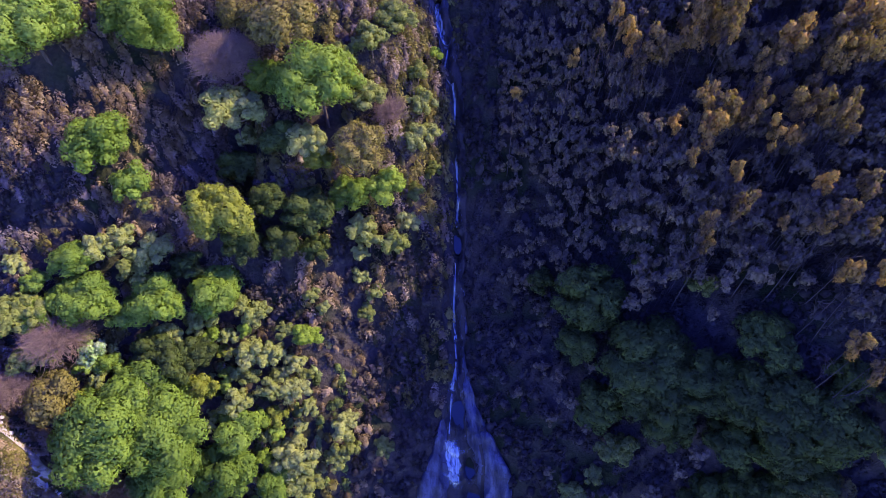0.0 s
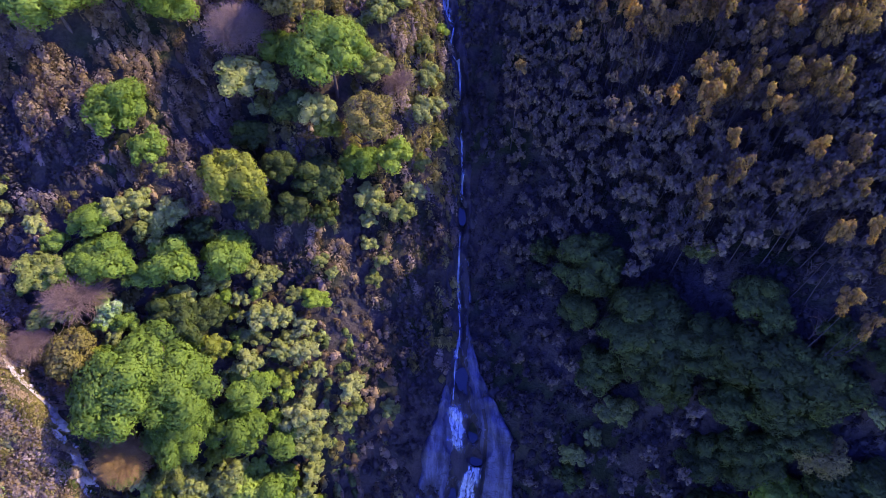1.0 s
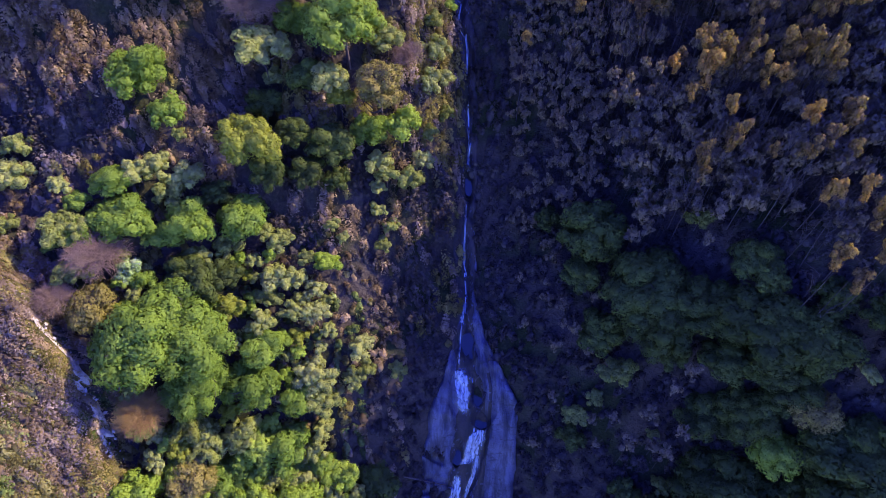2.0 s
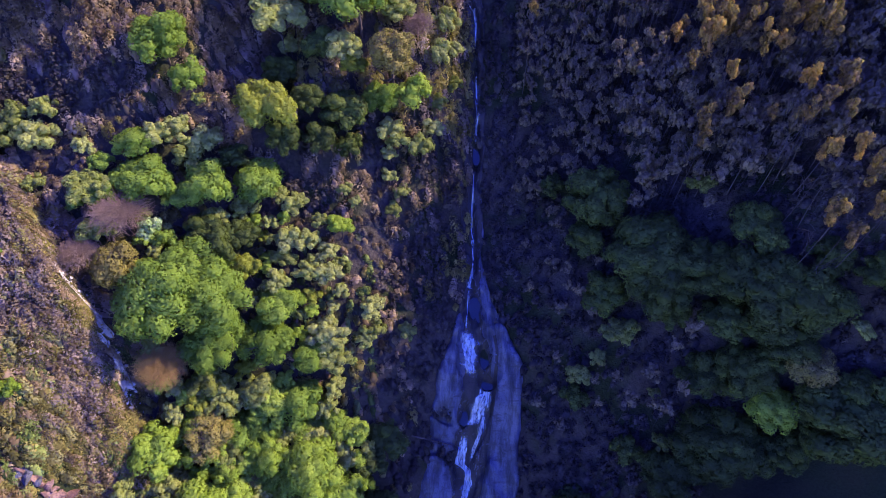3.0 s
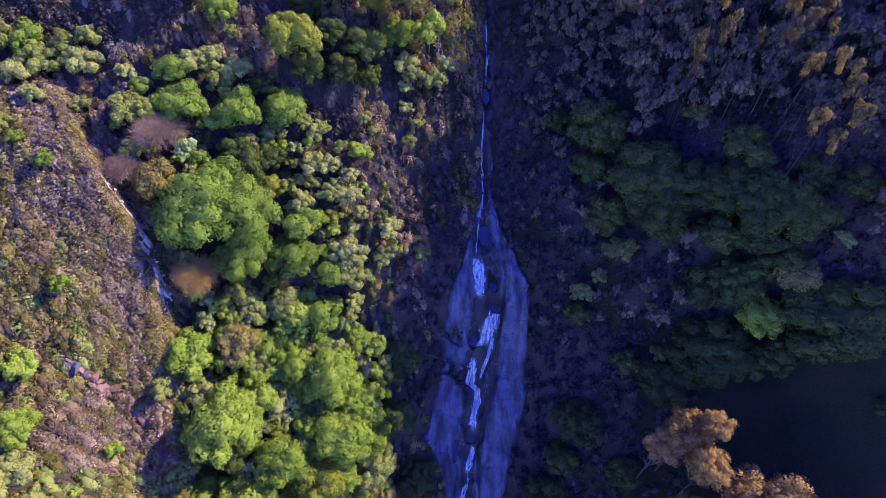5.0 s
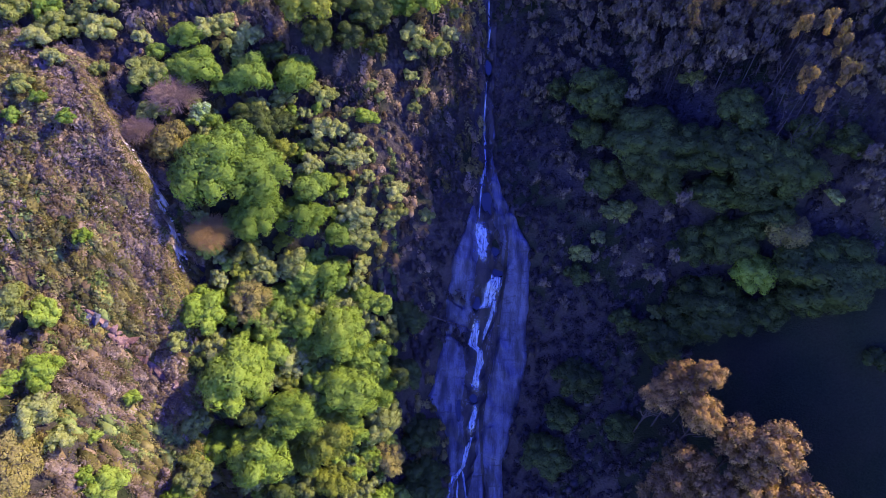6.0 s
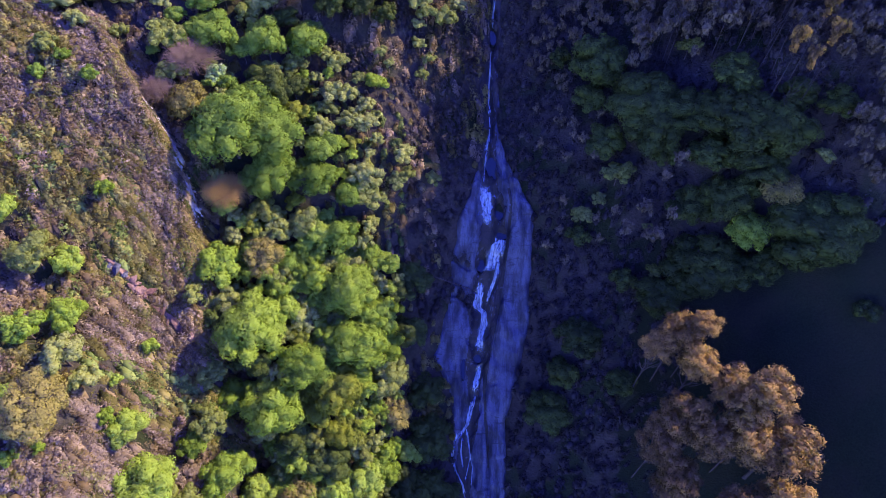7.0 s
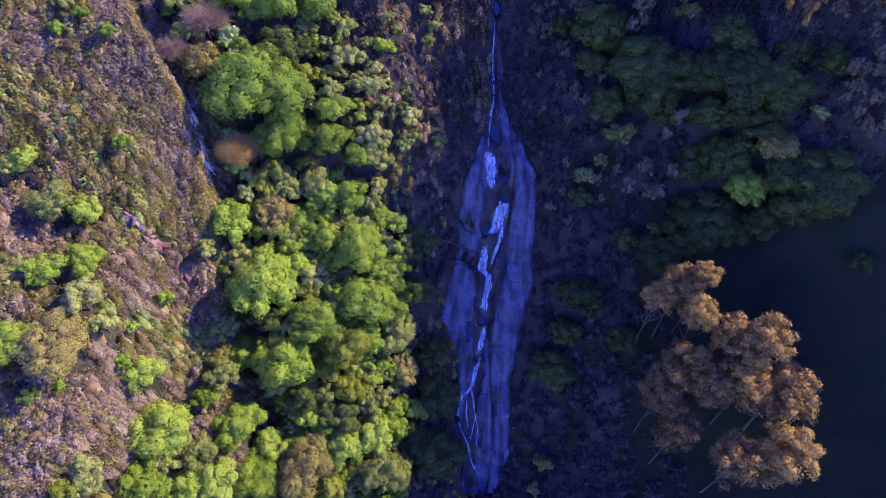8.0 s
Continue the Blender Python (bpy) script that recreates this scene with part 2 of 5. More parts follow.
def land(x, y):
    """The height of the ground."""
    x, y = np.asarray(x, float), np.asarray(y, float)
    d = x - stream_x(y)
    left = smooth_line(-d, [(0, 0), (3, 0.3), (6, 1.8), (10, 4.0), (14, 5.6), (20, 7.0), (28, 9.5), (36, 12.5), (44, 17), (55, 23), (80, 36), (130, 52), (400, 60), (3000, 60)], 1.5)
    right = smooth_line(d, [(0, 0), (3, 0.3), (6, 1.0), (8, 2.6), (12, 5.2), (20, 8.6), (30, 13), (40, 18.5), (60, 29.5), (80, 33.2), (100, 44.8), (120, 63.0), (170, 57.0), (400, 51.0), (3000, 51.0)], 1.5)
    bench = smooth_line(y, [(36, 0), (50, 0.35), (60, 0.52), (80, 0.58), (120, 0.3)], 3) * (1 - np.clip((d - 42) / 45, 0, 1)) * np.clip(d / 14, 0, 1)
    right = right * (1 - bench)
    # unseen crest beyond the right bank, shaped to cast the valley's shade
    right = right + smooth_line(y, [(-20, 3.5), (5, 3.3), (25, -1.8), (45, 0.6), (65, 4.0), (85, -9.1), (110, -5.4), (150, -5.5)], 4) * np.clip((d - 50) / 45, 0, 1)
    z = stream_z(y) + np.where(d < 0, left, right)
    fade = np.clip((36 - y) / 12, 0, 1) * np.clip((y + 70) / 30, 0, 1)
    step = np.clip((spur_x(y) - x) / 3.0 + 0.5, 0, 1)
    brow = smooth_line(y, [(-30, 7.0), (-8, 6.4), (2, 5.2), (12, 5.2), (20, 8.5), (36, 8.5)], 2)
    brow = brow + (8.5 - brow) * np.clip((-41.5 - x) / 4, 0, 1)
    z = z + brow * fade * step * step * (3 - 2 * step)
    # a dip added along the upper slope, to put shade there
    shade_gully = -21.0 - x
    z = z - 3.6 * np.clip((y - 44) / 4, 0, 1) * np.clip((64 - y) / 4, 0, 1) * np.clip(shade_gully / 1.5, 0, 1) * np.clip(1 - (shade_gully - 1.5) / 9, 0, 1)
    z = z + 0.75 * fade * np.clip(4 - y, 0, 13) * np.clip((-40 - x) / 6, 0, 1)
    # the slope swells above the wood, falls back behind the spur and rises again under the lower wood
    z = z + 5.0 * np.clip((y - 30) / 14, 0, 1) * np.clip(-d / 7, 0, 1) * np.clip((50 + x) / 14, 0, 1) * np.clip((110 - y) / 30, 0, 1)
    z = z - 5.5 * np.clip((-44 - x) / 12, 0, 1) * np.clip((y - 11) / 10, 0, 1) * np.clip((60 - y) / 18, 0, 1)
    # the top of the spur climbs more gently than the valley
    z = z + smooth_line(y, [(2, 0), (6, 0.6), (10, 1.4), (13.5, 0.9), (16, -0.5), (18, -1.7), (22, -3.0), (26, -3.5), (30, -2.4), (36, -0.4), (40, 0)], 1.5) * np.clip((spur_x(y) - x + 2) / 4, 0, 1) * np.where(y < 15.3, np.clip((x + 55) / 4, 0, 1), 1)
    z = z + 2.5 * np.clip((-d - 9) / 6, 0, 1) * np.clip((x - spur_x(y)) / 5 - 0.6, 0, 1) * np.clip((14 - y) / 10, 0, 1) * np.clip((y + 60) / 20, 0, 1)
    z = z + (rough_noise(x, y, 9.0, 3) * 1.6 + rough_noise(x, y, 2.5, 9, 3) * 0.5) * np.clip(np.abs(d) / 6 - 0.6, 0, 1)
    return z


def slab_sides(y):
    """The two edges of the bare rock beside the stream."""
    ragged = rough_noise(y * 0 + 3.3, y, 3.0, 21) * 1.6
    west = smooth_line(y, [(-18, -1), (-14, -2.4), (-9, -2.3), (-5, -3.2), (1.6, -3.4), (3, -4.1), (4.6, -5.7), (6, -6.3), (8, -6.0), (11, -5.2), (12.4, -4.6), (15, -4.3), (17, -4.0), (18.5, -3.6), (21.4, -3.3), (24.3, -2.2), (26, -1.5), (28, -0.9), (29.3, 0.0), (33, 0.4), (37, 0.9), (48, 0.9), (60, 0.9), (66, 0.2), (72, -1.8), (76, -2.2)], 0.5) + ragged * 0.35
    ragged = rough_noise(y * 0 + 9.1, y, 3.0, 22) * 1.6
    east = smooth_line(y, [(-18, 2.2), (-15, 3.6), (-11, 5.8), (-8, 5.8), (-2.6, 5.6), (-0.9, 5.2), (2, 6.4), (5, 7.1), (8.6, 8.0), (12, 8.6), (18.6, 8.6), (22.8, 8.1), (25, 7.0), (28.2, 5.5), (32.7, 3.5), (37, 3.0), (45, 2.8), (53, 2.6), (60, 2.4), (66, 2.2), (72, 1.2), (76, 0.8)], 0.5) + ragged * 0.4
    return west, east


def hollow(x, y, cx, cy, rx, ry, deep):
    r = ((x - cx) / rx) ** 2 + ((y - cy) / ry) ** 2
    return -deep * np.clip(1.3 - r, 0, 1) ** 0.7


def water_x(y):
    """The middle of the running water."""
    return smooth_line(y, [(-16, -0.3), (-12.8, 0.1), (-9, -1.2), (-4, -1.8), (-1.7, -0.8), (2.5, 0.3), (6, 1.0), (8, 0.8), (11, 1.4), (13.5, 0.8), (17, 1.6), (20.8, 3.2), (22.5, 2.0), (26.8, 1.0), (31.8, 1.2), (35.5, 1.7), (37.7, 1.6), (41, 1.4), (46, 1.6), (50, 1.9), (56, 1.8), (63, 1.6), (65, 0.6), (69.5, 0.4), (72.4, -0.7), (74, -1.2)], 0.5)


def seam_x(y):
    """The east side of the dark cleft beside the falls."""
    return smooth_line(y, [(-16, 3.2), (-6, 2.8), (2, 2.0), (7.5, 2.6), (11, 3.6), (14.4, 4.2), (17.4, 4.5), (20.3, 5.0), (24, 5.2), (30, 3.6), (70, 3)], 0.6)


def slab(x, y):
    """The surface of the bare rock: bedded, with ledges and plunge pools."""
    x, y = np.asarray(x, float), np.asarray(y, float)
    bend = y + 0.35 * x + rough_noise(x, y, 6.0, 31) * 2.5
    ledge = np.abs((bend / 2.7) % 1.0 - 0.25)
    z = land(x, y) + 0.35 + 0.55 * np.clip(0.5 - ledge, 0, 1)
    z = z + rough_noise(x * 2.2, y * 0.6, 3.0, 41, 4) * 0.9
    half = smooth_line(y, [(-16, 2.2), (-4, 2.2), (3, 1.4), (10, 1.7), (18, 2.1), (23, 2.6), (27, 1.8), (33, 0.9), (70, 0.7)], 0.8)
    off = np.abs(x - water_x(y) + rough_noise(x * 0, y, 2.2, 33) * 1.2)
    z = z - 0.9 * np.clip((half - off) / 0.35, 0, 1)
    fold = x - seam_x(y) - rough_noise(x * 0, y, 3.0, 36) * 0.5
    z = z + 0.55 * np.clip(fold / 0.3, 0, 1) * (y < 27) * (y > -6)
    for cut in (17.0, 12.9):
        z = z - 1.0 * np.exp(-(((y - cut + 0.3 * x + rough_noise(x, y, 1.5, 37)) / 0.5) ** 2)) * np.clip((-0.6 - x) / 0.8, 0, 1)
    for cx, cy, rx, ry, deep in ((3.5, 24.1, 0.8, 1.4, 1.6), (4.1, 21.7, 1.5, 1.1, 1.6), (0.6, 18.2, 0.9, 1.2, 1.4), (0.6, 6.9, 0.8, 0.8, 0.8), (2.2, 29.4, 1.3, 2.0, 0.6), (0.1, 2.1, 0.6, 0.7, 0.6), (-1.6, 5.3, 0.42, 2.0, 0.8), (2.8, -6.6, 0.35, 3.2, 0.8), (3.0, 3.3, 0.8, 0.45, 0.4), (1.9, 48.5, 0.8, 1.8, 0.8)):
        z = z + hollow(x, y, cx, cy, rx, ry, deep)
    crack = np.abs(y - 15.3 + 0.1 * (x + 2)) + 10 * np.clip(x - 0.5, 0, 9)
    return z - 0.7 * np.exp(-((crack / 0.25) ** 2))
# ---- end of land ----


# ---- meshes ----
def mesh_from(name, verts, faces, material, shade=True, normals=None):
    me = bpy.data.meshes.new(name)
    verts, faces = np.asarray(verts, np.float32), np.asarray(faces, np.int32)
    count, corners = faces.shape
    me.vertices.add(len(verts))
    me.vertices.foreach_set("co", verts.ravel())
    me.loops.add(count * corners)
    me.loops.foreach_set("vertex_index", faces.ravel())
    me.polygons.add(count)
    me.polygons.foreach_set("loop_start", np.arange(count, dtype=np.int32) * corners)
    me.polygons.foreach_set("use_smooth", np.full(count, shade))
    me.update(calc_edges=True)
    me.validate()
    if normals is not None:
        me.normals_split_custom_set_from_vertices(np.asarray(normals, np.float32))
    me.materials.append(material)
    return me


def sheet(xs, ys, height):
    """The points and faces of a grid over a plan."""
    gx, gy = np.meshgrid(xs, ys)
    verts = np.stack([gx, gy, height(gx, gy)], -1).reshape(-1, 3)
    return verts, grid_faces(len(ys), len(xs))


def grid_faces(rows, columns):
    i = np.arange(rows * columns).reshape(rows, columns)
    return np.stack([i[:-1, :-1], i[:-1, 1:], i[1:, 1:], i[1:, :-1]], -1).reshape(-1, 4)


def leaves(centres, normals, sizes, rng, narrow=0.8):
    """A small three-cornered spray of leaf at every centre."""
    n = len(centres)
    side = np.cross(normals, rng.normal(size=(n, 3)))
    side /= np.linalg.norm(side, axis=1, keepdims=True) + 1e-9
    along = np.cross(side, normals)
    s = sizes[:, None]
    verts = np.stack([centres - along * s * 0.8 + side * s * narrow, centres - along * s * 0.8 - side * s * narrow, centres + along * s * 1.2], 1).reshape(-1, 3)
    return verts, np.arange(3 * n).reshape(n, 3)


def unit(v):
    return v / (np.linalg.norm(v, axis=-1, keepdims=True) + 1e-9)


def crown_shape(seed, count, leaf, lobes=9, flat=0.95, loose=0.0, heart=0.8, shag=0.3, cores=None):
    """A crown of radius 1 about the origin: rounded boughs of uneven size, each a head of small leafy puffs."""
    rng = np.random.default_rng(seed)
    stretch = rng.uniform(0.88, 1.14)
    centres, radii = [np.array([0, 0, 0.05])], [0.55 - 0.1 * loose]
    for k in range(lobes):
        turn = 2.4 * k + rng.uniform(-0.5, 0.5)
        rise = 0.95 - 1.25 * (k + 0.4) / lobes + rng.uniform(-0.12, 0.12)
        out = rng.uniform(0.5, 0.74)
        level = math.sqrt(max(0.05, 1 - min(abs(rise), 0.95) ** 2))
        centres.append(np.array([math.cos(turn) * level * stretch, math.sin(turn) * level / stretch, rise * flat]) * out)
        radii.append(rng.uniform(0.18, 0.34) * (1 - 0.08 * loose))
    centres, radii = np.array(centres), np.array(radii)
    puffs = 8
    ways = unit(rng.normal(size=(len(radii), puffs, 3)) + 0.9 * unit(centres + np.array([0, 0, 0.25]))[:, None])
    heads = (centres[:, None] + ways * radii[:, None, None] * rng.uniform(0.55, 0.85 + 0.2 * loose, (len(radii), puffs, 1))).reshape(-1, 3)
    sizes = (radii[:, None] * rng.uniform(0.3, 0.55, (len(radii), puffs))).ravel()
    balls, spans = np.concatenate([centres, heads]), np.concatenate([radii * 0.92, sizes])
    pick = rng.choice(len(spans), size=count * 4, p=spans**2 / (spans**2).sum())
    ways = unit(rng.normal(size=(count * 4, 3)) + np.array([0, 0, 0.2]))
    places = balls[pick] + ways * (spans[pick] * rng.uniform(0.86, 1.06 + shag * 0.5, count * 4))[:, None]
    inside = places[:, 2] < -0.55
    for c, r in zip(balls, spans):
        inside |= np.linalg.norm(places - c, axis=1) < r * 0.84
    keep = np.flatnonzero(~inside)[:count]
    normals = unit(ways[keep] * 0.75 + unit(places[keep]) * 0.35 + rng.normal(size=(len(keep), 3)) * shag)
    verts, faces = leaves(places[keep], normals, leaf * rng.uniform(0.6, 1.35, len(keep)), rng)
    # the light falls on leaves as on the round puffs that they form
    soft = np.repeat(unit(ways[keep] + 0.4 * normals), 3, 0)
    # the dense inside of each bough and puff
    ups = np.linspace(-0.9, 0.98, 5)
    turn = np.arange(8) * math.tau / 7
    ball = np.stack([np.sqrt(1 - ups[:, None] ** 2) * np.cos(turn)[None], np.sqrt(1 - ups[:, None] ** 2) * np.sin(turn)[None], ups[:, None] + 0 * turn[None]], -1).reshape(-1, 3)
    quads = grid_faces(5, 8)
    tris = np.concatenate([quads[:, [0, 1, 2]], quads[:, [0, 2, 3]]])
    for c, r in zip(balls[:cores or len(radii)], spans):
        wobble = rng.uniform(heart - 0.22, heart, (len(ball), 1))
        wobble[7::8] = wobble[0::8]
        faces = np.concatenate([faces, tris + len(verts)])
        verts, soft = np.concatenate([verts, c + ball * wobble * r]), np.concatenate([soft, ball])
    return verts, faces, soft


def leafy(name, shape, material):
    verts, faces, soft = shape
    return mesh_from(name, verts, faces, material, True, soft)


def tubes(paths, sides=5):
    """Tapered round limbs along paths of points, each with its radii."""
    verts, faces, start = [], [], 0
    for points, radii in paths:
        points = np.asarray(points, float)
        ahead = unit(np.gradient(points, axis=0))
        across = unit(np.cross(ahead, np.array([0.31, 0.17, 0.05]) + 1e-3))
        upper = np.cross(ahead, across)
        turn = np.arange(sides) * 2 * math.pi / sides
        ring = points[:, None] + np.asarray(radii, float)[:, None, None] * (np.cos(turn)[None, :, None] * across[:, None] + np.sin(turn)[None, :, None] * upper[:, None])
        verts.append(ring.reshape(-1, 3))
        i = start + np.arange(len(points) * sides).reshape(len(points), sides)
        j = np.roll(i, -1, axis=1)
        faces.append(np.stack([i[:-1], j[:-1], j[1:], i[1:]], -1).reshape(-1, 4))
        start += len(points) * sides
    return np.concatenate(verts), np.concatenate(faces)


def limb(a, b, thick, thin, rng, bend=0.12, steps=5):
    a, b = np.asarray(a, float), np.asarray(b, float)
    t = np.linspace(0, 1, steps)[:, None]
    sway = rng.normal(size=3) * bend * np.linalg.norm(b - a)
    return a + (b - a) * t + sway * np.sin(t * math.pi), np.linspace(thick, thin, steps)


def trunk_mesh(name, seed, material, boughs=5, thick=0.055, reach=0.6):
    """A trunk of height 1 with limbs that fork out into the crown."""
    rng = np.random.default_rng(seed)
    paths = [limb((0, 0, -0.04), (rng.uniform(-0.06, 0.06), rng.uniform(-0.06, 0.06), 0.92), thick, thick * 0.2, rng, 0.03, 8)]
    for k in range(boughs):
        turn, z = 2.4 * k + rng.uniform(-0.4, 0.4), rng.uniform(0.35, 0.75)
        end = np.array([math.cos(turn) * reach, math.sin(turn) * reach, min(z + rng.uniform(0.12, 0.3), 0.95)]) * np.array([rng.uniform(0.6, 1), rng.uniform(0.6, 1), 1])
        paths.append(limb((0, 0, z), end, thick * 0.5, thick * 0.1, rng))
        side = end * np.array([0.75, 0.75, 1]) + rng.normal(size=3) * np.array([0.2, 0.2, 0.08])
        paths.append(limb(end * 0.55 + np.array([0, 0, z * 0.45]), side, thick * 0.28, thick * 0.07, rng))
    verts, faces = tubes(paths, 3)
    return mesh_from(name, verts, faces, material)


def twig_mesh(name, seed, material, count=420):
    """A leafless crown of radius 1: twigs that spread from the middle."""
    rng = np.random.default_rng(seed)
    paths = []
    for k in range(count):
        way = unit(rng.normal(size=3) + np.array([0, 0, 0.55]))
        if way[2] < -0.35:
            way[2] *= -1
        far = rng.uniform(0.72, 1.05)
        a = way * rng.uniform(0.12, 0.6) + rng.normal(size=3) * 0.14
        paths.append(limb(a, way * far + rng.normal(size=3) * 0.06, 0.007, 0.003, rng, 0.12, 4))
    verts, faces = tubes(paths, 3)
    return mesh_from(name, verts * np.array([1, 1, 0.85]), faces, material)


def tufted(seed, count, leaf, tufts=13, full=1.0):
    """An open crown of radius 1: separate tufts of leaves at the ends of the boughs."""
    rng = np.random.default_rng(seed)
    centres, radii = [], []
    for k in range(tufts):
        turn = 2.4 * k + rng.uniform(-0.5, 0.5)
        out = math.sqrt((k + 0.5) / tufts) * rng.uniform(0.6, 0.82)
        centres.append((math.cos(turn) * out, math.sin(turn) * out, 0.75 - 1.1 * out * out + rng.uniform(-1.1, 0.15)))
        radii.append(full * rng.uniform(0.75, 1.35) / math.sqrt(tufts))
    centres, radii = np.array(centres), np.array(radii)
    pick = rng.integers(0, tufts, count)
    ways = unit(rng.normal(size=(count, 3)) + np.array([0, 0, 0.35]))
    places = centres[pick] + ways * (radii[pick] * rng.uniform(0.45, 1.1, count))[:, None]
    normals = unit(ways + rng.normal(size=(count, 3)) * 0.6)
    return *leaves(places, normals, leaf * rng.uniform(0.6, 1.35, count), rng, 0.8), np.repeat(unit(ways + 0.4 * normals), 3, 0)


# ---- the setting ----
def spread(near, far, step):
    """Even steps out to near, then ever wider ones out to far."""
    side = [near]
    while side[-1] < far:
        step *= 1.28
        side.append(side[-1] + step)
    return side


inner_x, inner_y = list(np.arange(-70, 76, 0.9)), list(np.arange(-45, 96, 0.9))
ground_x = [-v for v in spread(70.9, 2600, 0.9)][::-1] + inner_x + spread(76, 2600, 0.9)
ground_y = [-v for v in spread(45.9, 2600, 0.9)][::-1] + inner_y + spread(96, 2600, 0.9)


def ground_height(x, y):
    """The land, cut down a little under the bare rock."""
    west, east = slab_sides(y)
    inside = np.clip(np.minimum(x - west, east - x) / 0.8, 0, 1) * (np.abs(y - 29) < 46)
    return land(x, y) - 1.6 * inside


verts, faces = sheet(np.array(ground_x), np.array(ground_y), ground_height)
ground = tagged(new("ground", mesh_from("ground", verts, faces, SOIL)), "steep valley sides of dark soil, litter and thin grass", "ground", kind="structure")


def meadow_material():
    n = Nodes("grass_with_shade")
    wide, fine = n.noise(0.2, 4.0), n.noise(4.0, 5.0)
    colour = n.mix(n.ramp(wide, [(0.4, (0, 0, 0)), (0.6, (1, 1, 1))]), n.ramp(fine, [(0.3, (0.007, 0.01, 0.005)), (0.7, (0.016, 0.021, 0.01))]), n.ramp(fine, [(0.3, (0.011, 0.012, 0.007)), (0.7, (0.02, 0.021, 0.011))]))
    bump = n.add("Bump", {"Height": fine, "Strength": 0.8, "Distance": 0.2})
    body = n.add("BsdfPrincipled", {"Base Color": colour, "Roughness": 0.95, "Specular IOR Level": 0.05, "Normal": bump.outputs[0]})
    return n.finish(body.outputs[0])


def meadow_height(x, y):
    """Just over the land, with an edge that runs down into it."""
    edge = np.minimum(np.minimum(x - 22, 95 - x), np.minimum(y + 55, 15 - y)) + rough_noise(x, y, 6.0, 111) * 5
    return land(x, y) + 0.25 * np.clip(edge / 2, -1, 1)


# near-black sheet of grass: the low ground's shade is put into its green
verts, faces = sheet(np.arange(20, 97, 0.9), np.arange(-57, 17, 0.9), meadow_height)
tagged(new("meadow", mesh_from("meadow", verts, faces, meadow_material())), "green meadow at the foot of the slope, its shade put into the grass colour", "grass", kind="structure")


def rock_strip(name, ys, sides, height, columns, material):
    """A sheet of bare rock between two edges; its rims run down into the soil."""
    west, east = sides(ys)
    u = np.linspace(0, 1, columns)
    gx = west[:, None] + (east - west)[:, None] * u[None]
    gy = np.repeat(ys[:, None], columns, 1)
    rim = np.clip(np.minimum(u, 1 - u) * 14, 0, 1)[None]
    z = height(gx, gy) - 1.0 * (1 - rim) ** 2
    return mesh_from(name, np.stack([gx, gy, z], -1).reshape(-1, 3), grid_faces(len(ys), columns), material)


slab_ys = np.arange(-16, 74, 0.16)
tagged(new("rock_slab", rock_strip("rock_slab", slab_ys, slab_sides, slab, 64, ROCK)), "bare grey bedrock slab with ledges and plunge hollows under the stream", "rock", kind="structure")


def spur_sides(y):
    edge = spur_x(y) + rough_noise(y * 0 + 1.7, y, 2.0, 51) * 0.7
    wide = smooth_line(y, [(12.6, 0.05), (14.5, 0.35), (17, 0.55), (20, 0.55), (21.8, 0.4), (23.3, 0.05)], 0.6) * (1 + 0.8 * rough_noise(y * 0 + 4, y, 0.6, 52))
    return edge - 0.2, edge - 0.2 + wide


spur_ys = np.arange(12.6, 23.3, 0.12)
tagged(new("rock_edge", rock_strip("rock_edge", spur_ys, spur_sides, lambda x, y: land(x, y) + 0.6 + rough_noise(x, y, 0.7, 61) * 0.9, 12, PALE_ROCK)), "pale weathered rock edge along the brow of a heath-covered spur", "rock", kind="structure")


def scar_sides(y):
    middle = -45.5 + (4.2 - y) * 1.7 + rough_noise(y * 0, y, 1.0, 71) * 1.2
    return middle - 0.9 - 0.4 * np.sin(y * 2.9), middle + 1.0 + 0.4 * np.sin(y * 3.7)


tagged(new("rusty_scar", rock_strip("rusty_scar", np.arange(1.0, 4.9, 0.08), scar_sides, lambda x, y: land(x, y) + 0.3 + rough_noise(x, y, 0.8, 62) * 0.9, 16, RED_ROCK)), "rust-red scar of broken rock and soil among heath", "rock", kind="structure")


def loose_rock(x, y, size, material, seed):
    """A broken block, angular and half sunk into the slope."""
    bm = bmesh.new()
    bmesh.ops.create_icosphere(bm, subdivisions=2, radius=1.0)
    chips = random.Random(seed)
    faces = [Vector((chips.uniform(-1, 1), chips.uniform(-1, 1), chips.uniform(-0.6, 1))).normalized() for k in range(9)]
    for v in bm.verts:
        way = v.co.normalized()
        v.co = way * min(0.62 / max(0.35, way.dot(f)) for f in faces) * (1 + 0.12 * noise.noise(way * 2.5 + Vector((seed, 0, 0))))
        v.co = Vector((v.co.x, v.co.y * 1.2, v.co.z * 0.75)) * size
    me = bpy.data.meshes.new("rock")
    bm.to_mesh(me)
    bm.free()
    me.materials.append(material)
    words = {"rusty_rock": "broken rust-red rock lying on the scar", "pale_rock": "pale weathered rock on the brow of the spur"}
    ob = tagged(new("rock", me), words.get(material.name, "grey angular rock lying on the slope"), "rock", group="loose rocks")
    ob.matrix_world = pose(x, y, float(land(x, y)) + 0.25 * size, chips.uniform(-20, 20), chips.uniform(-20, 20), chips.uniform(0, 360))
    return ob


